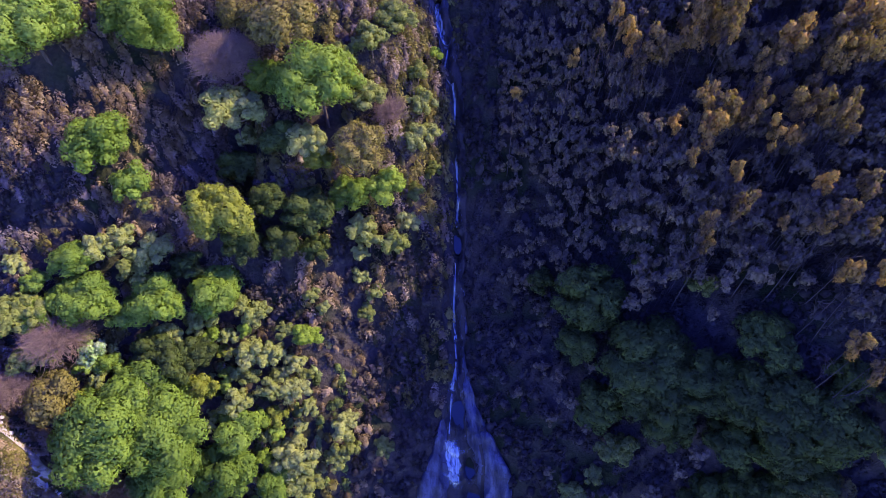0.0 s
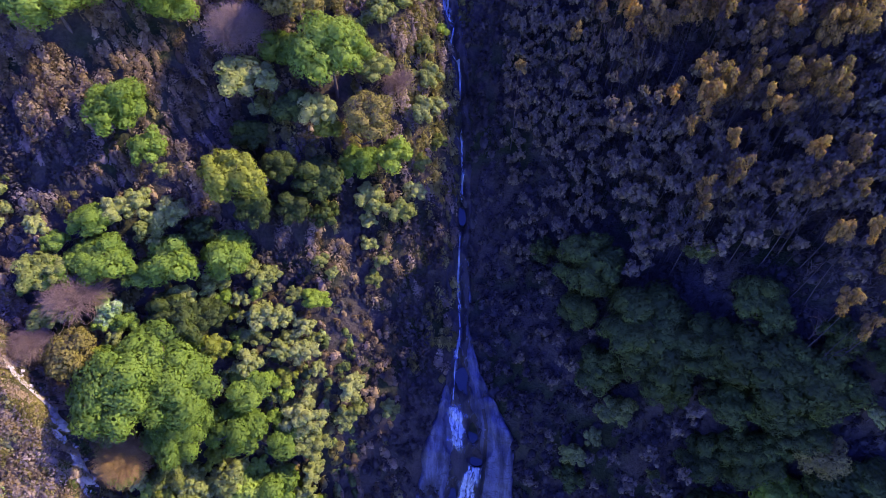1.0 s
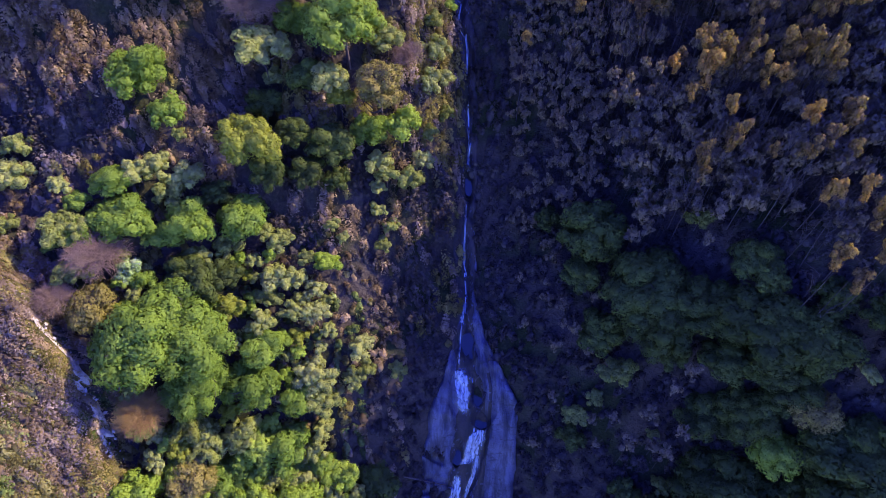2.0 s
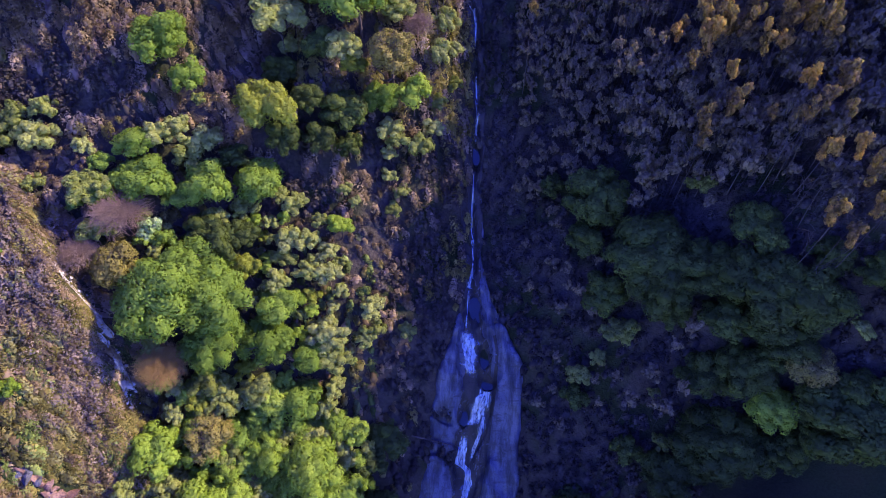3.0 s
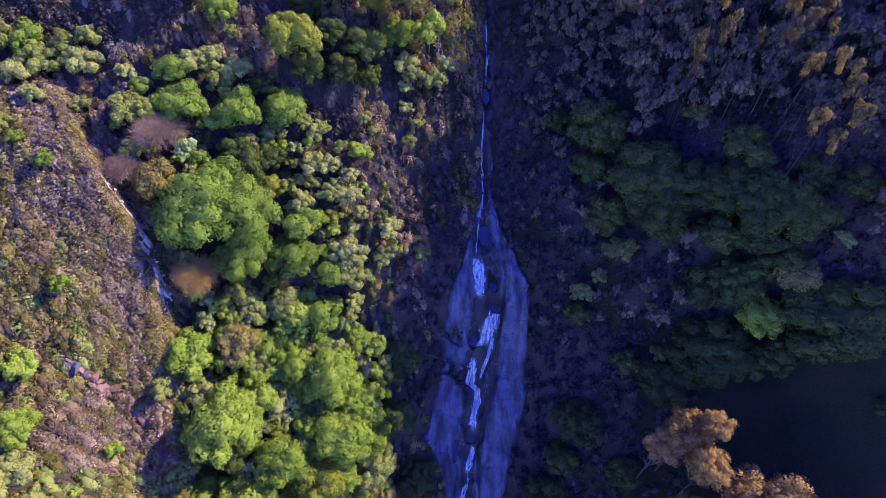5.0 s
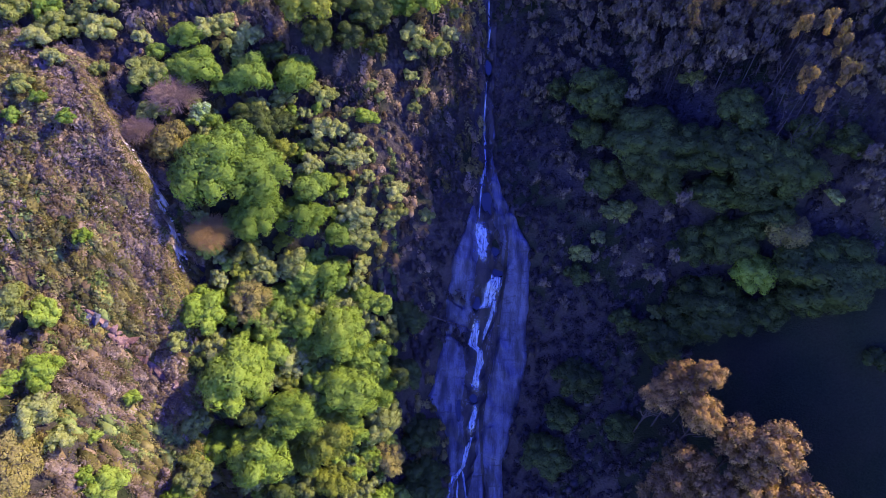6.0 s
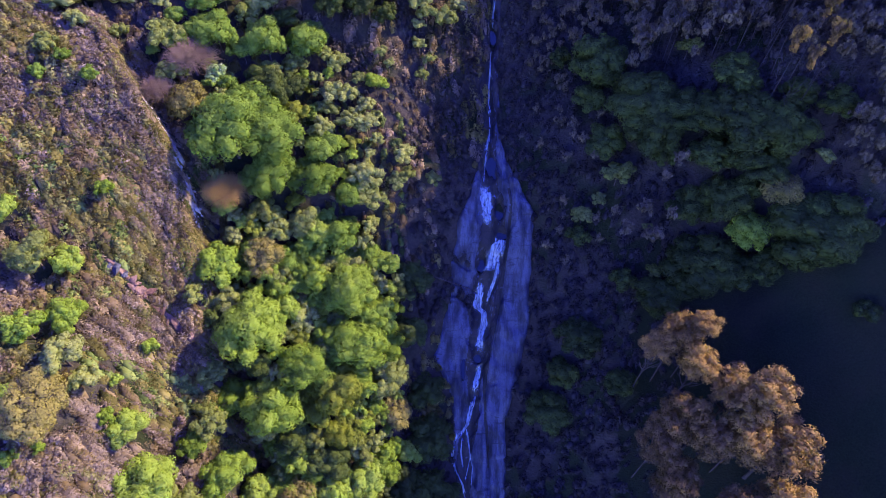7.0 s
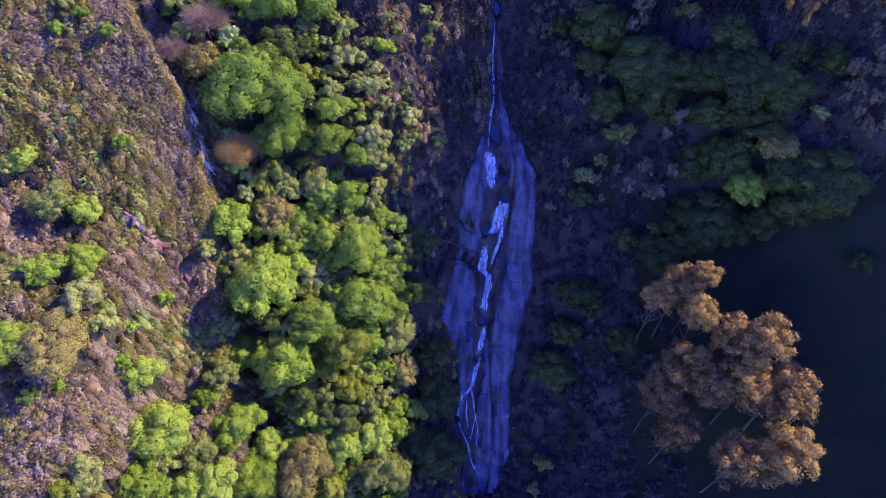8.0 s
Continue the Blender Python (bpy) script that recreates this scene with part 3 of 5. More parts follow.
strewn = random.Random(77)
for k in range(16):
    y = strewn.uniform(0.8, 4.8)
    west, east = scar_sides(np.array([y]))
    loose_rock(strewn.uniform(float(west[0]) - 0.5, float(east[0]) + 0.9), y, strewn.uniform(0.35, 0.8), RED_ROCK, k)
for k, (x, y, size) in enumerate(((-45.9, 4.5, 0.75), (-45.2, 4.0, 0.6), (-46.5, 4.9, 0.5))):
    loose_rock(x, y, size, ROCK, 40 + k)

for k in range(34):
    y = strewn.uniform(13.0, 22.5)
    loose_rock(float(spur_x(y)) + strewn.uniform(-0.3, 0.6), y, strewn.uniform(0.12, 0.34), PALE_ROCK, 60 + k)

# a dead branch that has come down across the slab
def dead_branch():
    rng = np.random.default_rng(91)
    lift = 0.35

    def on(x, y):
        return (x, y, float(slab(x, y)) + lift)

    paths = [limb(on(-6.4, 15.2), on(-1.4, 14.9), 0.13, 0.08, rng, 0.02, 6), limb(on(-1.4, 14.9), on(0.1, 15.2), 0.08, 0.03, rng, 0.05), limb(on(-1.5, 14.9), on(-0.5, 13.6), 0.06, 0.02, rng, 0.08), limb(on(-2.6, 14.9), on(-1.9, 15.9), 0.05, 0.015, rng, 0.08), limb(on(-0.9, 14.3), on(0.2, 14.0), 0.04, 0.015, rng, 0.08)]
    verts, faces = tubes(paths, 7)
    return tagged(new("dead_branch", mesh_from("dead_branch", verts, faces, BARK)), "dark dead branch fallen across the rock slab", "branch")


dead_branch()

# ---- the stream ----
planned = random.Random(7)


def cascade(name, points, parent):
    """A run of water over the rock along points of (x, y, width)."""
    points = np.array(points, float)
    run = np.r_[0, np.cumsum(np.hypot(*np.diff(points[:, :2], axis=0).T))]
    s = np.arange(0, run[-1] + 0.12, 0.12)
    x, y, w = (np.interp(s, run, points[:, k]) for k in range(3))
    # a thin veil, and over it several strands that wander and fray
    strands = [(0.0, 1.25, 0.0, s[-1], 0.04, 0.5)]
    for k in range(2 + int(w.mean() * 5)):
        start = planned.uniform(0, 0.35) * s[-1]
        strands.append((planned.uniform(-0.38, 0.38), planned.uniform(0.22, 0.42), start, start + planned.uniform(0.5, 1.0) * (s[-1] - start), 0.1 + 0.03 * k % 0.1, 1.0))
    verts, faces, rims, total = [], [], [], 0
    u = np.linspace(-0.5, 0.5, 7)
    for n, (offset, part, start, end, lift, dense) in enumerate(strands):
        mine = (s >= start) & (s <= end)
        rows = int(mine.sum())
        if rows < 4:
            continue
        sx = x[mine] + (offset + 0.3 * rough_noise(s[mine] * 0 + 7.7 * n, s[mine], 1.3, 81)) * w[mine]
        sw = np.maximum(part * w[mine], 0.14) * (1 + rough_noise(s[mine] * 0 + 3.1 * n, s[mine], 0.7, 82))
        gx, gy = sx[:, None] + sw[:, None] * u[None], np.repeat(y[mine][:, None], 7, 1)
        z = slab(sx, y[mine])[:, None] * 0.6 + slab(gx, gy) * 0.4 + lift + 0.1 * np.cos(u * math.pi)[None]
        verts.append(np.stack([gx, gy, z], -1).reshape(-1, 3))
        faces.append(grid_faces(rows, 7) + total)
        total += rows * 7
        ends = np.minimum(s[mine] - s[mine][0], s[mine][-1] - s[mine]) / 0.6
        rims.append((np.minimum(1 - 2 * np.abs(u)[None] + 0 * gx, ends[:, None]) * dense).ravel())
    mesh = mesh_from(name, np.concatenate(verts), np.concatenate(faces), WATER)
    mesh.attributes.new("rim", "FLOAT", "POINT").data.foreach_set("value", np.concatenate(rims).astype(np.float32))
    ob = new(name, mesh)
    ob.parent = parent
    return ob


def wet_sides(y):
    west = smooth_line(y, [(-16, -1.6), (-9, -2.4), (-3.4, -2.2), (0.1, -0.6), (2.7, -1.0), (5.4, -1.6), (8.2, -0.9), (12.2, -1.5), (16, -0.7), (20.6, 0.1), (22.4, 0.4), (26.8, 0.3), (29.5, -0.3), (33, -0.2), (40, -0.2), (50, 0.4), (63, 0.4), (69, -0.6), (74, -2.2)], 0.6)
    east = smooth_line(y, [(-16, 0.6), (-9, 0.2), (-3.3, 0.7), (0.1, 1.3), (3.5, 1.4), (6.9, 2.4), (10.2, 3.5), (13.6, 3.9), (16.7, 4.4), (19.5, 4.7), (22.4, 4.8), (26.8, 3.3), (29.5, 3.0), (33, 2.8), (40, 3.0), (50, 3.3), (63, 2.8), (69, 1.6), (74, 0.2)], 0.6)
    return west + 0.6 * rough_noise(y * 0 + 1.1, y, 1.4, 84), east + 0.6 * rough_noise(y * 0 + 6.1, y, 1.4, 85)


tagged(new("wet_rock", rock_strip("wet_rock", np.arange(-15, 73, 0.2), wet_sides, lambda x, y: slab(x, y) + 0.05, 18, WET_ROCK)), "dark wet rock of the channel on both sides of the stream", "rock", kind="structure")


def seam_sides(y):
    east = seam_x(y)
    wide = smooth_line(y, [(-7, 0.3), (2, 0.5), (7.5, 0.9), (14, 1.1), (20, 0.5), (26, 0.3)], 0.6)
    return east - wide * (0.8 + 0.5 * value_noise(y * 0.6, y * 0)), east + 0.05 + 0.25 * value_noise(y * 0.9, y * 0 + 4)


# dark strip for the wet seam and for the shade inside the fold
tagged(new("wet_seam", rock_strip("wet_seam", np.arange(-7, 26, 0.2), seam_sides, lambda x, y: slab(x, y) + 0.06, 8, WET_ROCK)), "dark seam along a fold of the rock slab, wet rock with shade added", "rock", kind="structure")


def pool(x, y, rx, ry):
    """A near-black patch with an uneven rim: pool water and its hollow's painted shade."""
    bm = bmesh.new()
    level = float(slab(x, y)) + 0.35
    rim = []
    for k in range(22):
        turn = k * math.tau / 22
        r = 1 + 0.5 * float(rough_noise(math.cos(turn) * 1.3 + x, math.sin(turn) * 1.3 + y, 1.0, 86))
        rim.append(bm.verts.new((x + rx * r * math.cos(turn), y + ry * r * math.sin(turn), level + 0.55 * ry * r * math.sin(turn))))
    bm.faces.new(rim)
    under = [bm.verts.new(v.co - Vector((0, 0, 0.5))) for v in rim]
    for k in range(22):
        bm.faces.new((rim[k - 1], under[k - 1], under[k], rim[k]))
    me = bpy.data.meshes.new("pool_shade")
    bm.to_mesh(me)
    bm.free()
    me.materials.append(POOL_SHADE)
    return tagged(new("pool_shade", me), "small near-black patch in a hollow of the rock, pool water and painted shade", "pool", group="pools of the stream")


# the narrow one at x -1.6 is only the shade of a crack
for spot in ((3.5, 24.1, 0.8, 1.2), (4.1, 21.7, 1.4, 0.9), (0.6, 18.2, 0.9, 1.0), (0.6, 6.9, 0.7, 0.6), (2.2, 29.4, 1.1, 1.6), (-1.6, 5.3, 0.35, 1.5), (1.9, 48.0, 0.5, 1.0)):
    pool(*spot)

waterfall = tagged(new("waterfall"), "thin white mountain stream falling in cascades over grey rock", "waterfall")
cascade("cascade", [(-1.2, 73.8, 0.65), (-0.7, 72.4, 0.72), (-0.3, 70.6, 0.9), (0.1, 69.6, 1.25), (0.8, 69.3, 0.95)], waterfall)
cascade("cascade", [(0.0, 65.2, 0.4), (0.6, 64.9, 0.54), (1.3, 64.6, 0.4), (1.6, 63.1, 0.4), (1.6, 60.2, 0.3), (1.8, 56.5, 0.37), (1.8, 55.6, 0.6), (1.8, 54.9, 0.45)], waterfall)
cascade("cascade", [(2.0, 52.8, 0.45), (1.9, 51.6, 0.67), (1.9, 50.0, 0.67), (1.9, 49.4, 0.37)], waterfall)
cascade("cascade", [(1.6, 46.3, 0.25), (1.5, 43.7, 0.28), (1.4, 41.0, 0.35), (1.5, 39.8, 0.52), (1.6, 37.7, 0.74)], waterfall)
cascade("cascade", [(1.7, 35.5, 0.3), (1.4, 33.5, 0.6), (1.1, 31.8, 0.85)], waterfall)
cascade("cascade", [(0.8, 26.8, 1.43), (1.1, 24.7, 2.03), (1.5, 22.8, 2.16), (1.8, 21.9, 2.36)], waterfall)
cascade("cascade", [(3.7, 20.8, 1.55), (3.3, 19.5, 2.03), (2.6, 17.9, 2.03), (2.2, 17.1, 1.82)], waterfall)
cascade("cascade", [(3.6, 18.3, 0.608), (3.0, 16.3, 0.729), (2.3, 14.8, 0.729), (1.8, 13.5, 0.608)], waterfall)
cascade("cascade", [(0.8, 16.3, 1.28), (0.7, 14.7, 1.49), (0.4, 13.3, 1.42), (1.4, 12.5, 0.986), (1.6, 11.1, 1.11), (1.0, 9.3, 1.11), (0.7, 7.7, 1.61)], waterfall)
cascade("cascade", [(1.0, 6.1, 0.999), (0.6, 4.4, 1.26), (0.2, 2.6, 1.49)], waterfall)
cascade("cascade", [(0.5, 2.5, 0.54), (-0.2, 0.5, 0.945), (-0.8, -1.7, 0.769), (-2.1, -2.9, 1.22), (-2.8, -4.2, 0.648)], waterfall)
cascade("cascade", [(-2.8, -4.2, 0.513), (-3.1, -6.1, 0.35), (-2.3, -7.7, 0.35), (-1.3, -9.1, 0.4), (-0.6, -11.5, 0.5), (0.1, -12.8, 1.1)], waterfall)
cascade("cascade", [(-1.0, -1.7, 0.472), (-0.6, -3.3, 0.472), (-0.2, -5.8, 0.33), (-0.8, -8.7, 0.33)], waterfall)
cascade("cascade", [(-1.5, -3.0, 0.405), (-1.7, -5.1, 0.28), (-1.3, -7.3, 0.28)], waterfall)
cascade("cascade", [(-0.5, -4.4, 0.338), (0.3, -7.0, 0.25), (0.1, -9.6, 0.25)], waterfall)
# thin runs that join the falls of the upper stream
for run in ([(0.6, 69.2, 0.3), (0.3, 67.2, 0.2), (0.0, 65.4, 0.25)], [(1.8, 55.0, 0.25), (1.9, 53.8, 0.2), (1.95, 52.6, 0.25)], [(1.6, 37.8, 0.3), (1.65, 36.6, 0.2), (1.7, 35.4, 0.2)], [(1.1, 31.9, 0.4), (1.0, 29.5, 0.25), (0.8, 26.9, 0.4)]):
    cascade("cascade", run, waterfall)


# ---- trees ----
def meshes_for(kind, seed):
    """Crowns in three sizes, so that leaves keep their true size, and a trunk."""
    mat = LEAF.get(kind)
    if kind == "bare":
        return [twig_mesh("crown", seed + k, TWIG, c) for k, c in enumerate((450, 900, 1300, 1700))], trunk_mesh("trunk", seed, TWIG, 10, 0.05)
    if kind == "rusty":
        return [twig_mesh("crown", seed + k, RED_TWIG, c) for k, c in enumerate((900, 1700, 2400, 2800))], trunk_mesh("trunk", seed, TWIG, 10, 0.05)
    if kind == "gum":
        return [leafy("crown", tufted(seed + k, c, s, t), mat) for k, (c, s, t) in enumerate(((1500, 0.085, 9), (2400, 0.062, 13), (3400, 0.052, 18), (4600, 0.042, 22)))], trunk_mesh("trunk", seed, DARK_BARK, 4, 0.01, 0.18)
    if kind == "russet":
        return [leafy("crown", tufted(seed + k, c, s, t, 1.6), mat) for k, (c, s, t) in enumerate(((5000, 0.048, 34), (7500, 0.039, 50), (10500, 0.031, 70), (14000, 0.027, 90)))], trunk_mesh("trunk", seed, BARK, 9, 0.05, 0.6)
    loose = 1.0 if kind == "pale" else 0.3
    shag = {"pale": 0.22, "deep": 0.22, "green": 0.36, "lush": 0.4, "yellow": 0.36}.get(kind, 0.4)
    tiers = ((900, 0.09, 8), (2300, 0.055, 13), (5200, 0.037, 19), (9400, 0.027, 28))
    return [leafy("crown", crown_shape(seed + k, c, s, b, 0.95, loose, 0.62 if kind == "olive" else 0.84, shag), mat) for k, (c, s, b) in enumerate(tiers)], trunk_mesh("trunk", seed, BARK, 4)


WORDS = {
    "green": ("broadleaf_tree", "broadleaf tree in fresh bright green leaf on the slope"),
    "lush": ("broadleaf_tree", "full-crowned broadleaf tree in rich green leaf"),
    "pale": ("sallow_tree", "rounded grey-green sallow tree on the valley side"),
    "yellow": ("broadleaf_tree", "yellow-green tree with young spring leaves"),
    "olive": ("budding_tree", "half-leafed tree with olive-brown buds and bare twigs"),
    "bare": ("leafless_tree", "leafless tree with a dome of grey twigs"),
    "rusty": ("leafless_tree", "leafless tree with a dome of russet twigs"),
    "deep": ("broadleaf_tree", "broadleaf tree in the valley's shade, that shade put into its dark green"),
    "gum": ("gum_tree", "slender gum tree with open tufted olive crown"),
    "russet": ("tall_tree", "tall tree with broad russet-brown clustered crown"),
    "white": ("blossom_tree", "small tree white with blossom among green trees"),
}
STOCK = {kind: [meshes_for(kind, 1000 + 50 * n + 10 * k) for k in range(3 if kind in ("green", "pale", "gum", "deep") else 1)] for n, kind in enumerate(WORDS)}
BUDS = twig_mesh("twig_dome", 1900, BARK, 260)
planted = random.Random(11)


def plant(kind, x, y, high, wide):
    """A tree of that height, whose crown has that radius, on the ground at x, y."""
    name, label = WORDS[kind]
    crowns, trunk = STOCK[kind][planted.randrange(len(STOCK[kind]))]
    tree = tagged(new(name), label, "tree", group="gum trees on the shaded slope" if kind == "gum" else "trees on the valley sides")
    tree.matrix_world = pose(x, y, float(land(x, y)) - 0.1, 0, 0, planted.uniform(0, 360))
    size = 0 if wide < 1.6 else 1 if wide < 2.6 else 2 if wide < 4.0 else 3
    stem = new("trunk", trunk)
    stem.parent = tree
    lift = high - 0.85 * wide * planted.uniform(0.95, 1.05)
    stem.matrix_basis = Matrix.LocRotScale((0, 0, 0), None, (high * 0.62 if kind == "gum" else wide * 1.05, high * 0.62 if kind == "gum" else wide * 1.05, lift + 0.5 * wide))
    crown = new("crown", crowns[size])
    crown.parent = tree
    crown.matrix_basis = Matrix.LocRotScale((0, 0, lift), Euler((planted.uniform(-0.15, 0.15), planted.uniform(-0.15, 0.15), planted.uniform(0, 6.28))), (wide * planted.uniform(0.92, 1.12), wide * planted.uniform(0.88, 1.12), wide * planted.uniform(0.72, 0.95) * (1.9 if kind == "gum" else 1.0)))
    if kind == "olive":
        twigs = new("twig_dome", BUDS)
        twigs.parent = tree
        twigs.matrix_basis = Matrix.LocRotScale((0, 0, lift), None, (wide * 0.9, wide * 0.9, wide * 0.9))
    return tree


plant("lush", -41.1, 53.3, 8.9, 5.3)
plant("lush", -32.2, 57.3, 7.0, 4.1)
plant("lush", -30.9, 56.9, 5.5, 3.1)
plant("lush", -35.4, 45.8, 6.3, 3.6)
plant("lush", -32.7, 43.4, 4.7, 2.5)
plant("pale", -31.9, 42.6, 2.5, 1.1)
plant("yellow", -23.7, 41.0, 9.8, 3.7)
plant("bare", -23.8, 55.5, 10.7, 4.1)
plant("olive", -17.1, 57.4, 10.1, 3.9)
plant("olive", -22.4, 60.4, 7.9, 3.1)
plant("lush", -19.8, 55.3, 5.1, 2.8)
plant("lush", -13.5, 54.0, 10.6, 5.0)
plant("pale", -23.1, 51.8, 10.0, 3.9)
plant("pale", -22.6, 52.3, 3.4, 1.7)
plant("pale", -22.5, 50.8, 2.7, 1.2)
plant("pale", -15.1, 49.8, 6.7, 2.8)
plant("yellow", -14.2, 48.6, 5.2, 1.9)
plant("olive", -9.3, 48.9, 9.8, 3.8)
plant("lush", -10.6, 46.7, 4.8, 2.6)
plant("green", -6.7, 47.6, 5.9, 2.5)
plant("deep", -19.6, 44.3, 4.9, 2.6)
plant("deep", -15.2, 43.9, 6.3, 3.6)
plant("deep", -14.5, 41.5, 3.8, 2.0)
plant("deep", -22.2, 40.6, 5.3, 2.9)
plant("deep", -17.9, 41.0, 5.3, 2.9)
plant("deep", -23.6, 48.8, 4.9, 2.6)
plant("deep", -17.9, 50.0, 5.1, 2.8)
plant("pale", -9.5, 44.2, 3.9, 2.0)
plant("pale", -8.7, 43.2, 3.8, 1.9)
plant("pale", -5.6, 43.5, 4.2, 2.2)
plant("pale", -4.2, 46.2, 3.6, 1.8)
plant("pale", -3.4, 54.7, 4.4, 2.4)
plant("bare", -6.3, 55.5, 4.6, 2.5)
plant("pale", -8.8, 56.2, 4.8, 2.6)
plant("pale", -5.6, 64.6, 5.3, 2.9)
plant("pale", -8.4, 61.0, 4.7, 2.5)
plant("green", -1.0, 66.0, 2.7, 1.2)
plant("pale", -2.7, 58.8, 4.3, 2.2)
plant("pale", -1.3, 53.3, 3.0, 1.4)
plant("pale", -3.1, 61.6, 3.8, 1.9)
plant("pale", -3.4, 49.9, 3.2, 1.5)
plant("pale", -11.9, 58.8, 3.9, 2.0)
plant("pale", -1.7, 56.9, 3.2, 1.6)
plant("lush", -38.2, 36.5, 4.8, 2.6)
plant("pale", -36.1, 38.2, 3.9, 2.0)
plant("pale", -34.3, 39.2, 4.1, 2.1)
plant("pale", -31.1, 39.1, 4.6, 2.4)
plant("pale", -33.0, 37.4, 4.3, 2.3)
plant("deep", -28.3, 38.5, 4.4, 2.3)
plant("lush", -42.0, 34.6, 3.5, 1.7)
plant("pale", -43.8, 35.8, 3.0, 1.4)
plant("pale", -42.5, 31.4, 5.2, 2.9)
plant("lush", -41.2, 31.5, 4.2, 2.2)
plant("lush", -36.7, 33.5, 5.8, 3.3)
plant("lush", -38.8, 33.3, 4.4, 2.3)
plant("lush", -33.8, 33.3, 4.6, 2.5)
plant("lush", -30.5, 34.3, 6.3, 3.6)
plant("lush", -25.3, 36.2, 6.0, 3.4)
plant("pale", -22.9, 35.9, 3.3, 1.6)
plant("pale", -21.1, 35.2, 3.6, 1.8)
plant("pale", -27.3, 33.9, 3.9, 2.0)
plant("pale", -29.9, 32.2, 3.6, 1.8)
plant("pale", -32.0, 31.6, 3.1, 1.5)
plant("pale", -21.6, 31.3, 4.3, 2.3)
plant("pale", -22.2, 29.7, 3.6, 1.8)
plant("pale", -24.1, 33.0, 3.1, 1.5)
plant("bare", -39.6, 29.8, 5.8, 3.7)
plant("white", -36.6, 29.3, 3.8, 1.9)
plant("lush", -35.3, 28.5, 3.7, 1.8)
plant("deep", -29.3, 29.1, 5.9, 3.3)
plant("deep", -27.1, 31.2, 4.8, 2.6)
plant("deep", -31.3, 30.5, 4.8, 2.6)
plant("pale", -42.2, 27.6, 4.0, 2.0)
plant("olive", -39.6, 24.9, 5.1, 3.4)
plant("bare", -43.2, 25.1, 4.3, 2.7)
plant("lush", -33.9, 21.9, 9.8, 5.9)
plant("lush", -29.6, 23.5, 8.5, 5.1)
plant("lush", -32.4, 26.4, 6.6, 3.8)
plant("lush", -29.2, 19.7, 7.2, 4.2)
plant("lush", -22.9, 24.1, 5.4, 3.0)
plant("pale", -22.8, 26.6, 4.1, 2.1)
plant("lush", -23.8, 20.5, 6.7, 3.9)
plant("pale", -16.9, 22.4, 5.2, 2.9)
plant("pale", -16.1, 20.6, 4.8, 2.6)
plant("lush", -18.9, 20.4, 5.3, 2.9)
plant("pale", -11.3, 25.6, 3.9, 2.0)
plant("pale", -12.3, 22.8, 3.4, 1.7)
plant("pale", -10.7, 23.7, 3.2, 1.5)
plant("pale", -15.1, 37.4, 2.6, 1.1)
plant("pale", -13.9, 36.4, 2.5, 1.0)
plant("pale", -17.0, 31.1, 3.4, 1.6)
plant("pale", -15.9, 30.3, 2.6, 1.1)
plant("pale", -18.0, 34.0, 2.8, 1.3)
plant("pale", -8.1, 39.2, 2.9, 1.3)
plant("pale", -9.6, 40.2, 3.1, 1.5)
plant("pale", -9.1, 37.2, 3.0, 1.4)
plant("pale", -9.6, 42.1, 2.8, 1.3)
plant("pale", -7.0, 24.4, 2.9, 1.4)
plant("rusty", -35.0, 16.8, 7.1, 3.2)
plant("pale", -29.0, 16.1, 4.5, 2.4)
plant("pale", -27.3, 15.6, 3.7, 1.9)
plant("pale", -25.1, 16.6, 4.8, 2.6)
plant("bare", -33.2, 13.3, 2.9, 1.3)
plant("olive", -30.3, 11.3, 7.0, 3.3)
plant("green", -36.0, 8.9, 8.8, 3.9)
plant("pale", -35.0, 6.5, 6.1, 3.5)
plant("pale", -28.0, 9.5, 5.5, 2.4)
plant("lush", -20.8, 15.7, 6.7, 3.9)
plant("pale", -17.1, 13.7, 3.8, 1.9)
plant("pale", -14.9, 10.9, 5.5, 2.4)
plant("lush", -26.9, 13.0, 5.4, 3.0)
plant("green", -23.6, 10.4, 6.5, 3.0)
plant("green", -18.1, 9.1, 8.9, 4.2)
plant("green", -14.9, 6.9, 7.2, 3.4)
plant("green", -30.9, 2.1, 11.8, 5.8)
plant("pale", -24.3, 5.6, 5.5, 2.5)
plant("olive", -25.4, 8.0, 3.8, 1.5)
plant("green", -27.4, 5.8, 6.2, 2.8)
plant("lush", -19.9, 13.9, 4.9, 2.6)
plant("deep", -9.7, 14.5, 3.9, 3.6)
plant("deep", -11.4, 10.5, 5.7, 2.5)
plant("deep", -10.0, 6.1, 6.7, 3.1)
plant("pale", -38.1, 4.6, 3.4, 1.7)
plant("deep", -36.4, 3.8, 4.5, 2.4)
plant("green", -23.9, -0.2, 8.8, 4.2)
plant("yellow", -19.8, -2.2, 8.8, 4.2)
plant("yellow", -23.2, -4.9, 6.7, 3.1)
plant("yellow", -18.8, -6.6, 7.1, 3.3)
plant("pale", -12.7, 0.4, 7.5, 3.5)
plant("olive", -11.8, -3.1, 6.5, 3.0)
plant("green", -16.8, 2.3, 9.5, 4.6)
plant("green", -13.4, 4.0, 7.0, 3.3)
plant("green", -28.4, -5.5, 9.6, 4.7)
plant("green", -34.6, -3.8, 5.9, 3.4)
plant("pale", -29.5, -6.9, 6.7, 3.1)
plant("pale", -35.6, -8.6, 5.1, 2.8)
plant("green", -37.3, -11.4, 4.5, 2.4)
plant("green", -33.5, -13.7, 6.4, 3.7)
plant("green", -30.0, -14.5, 7.3, 3.4)
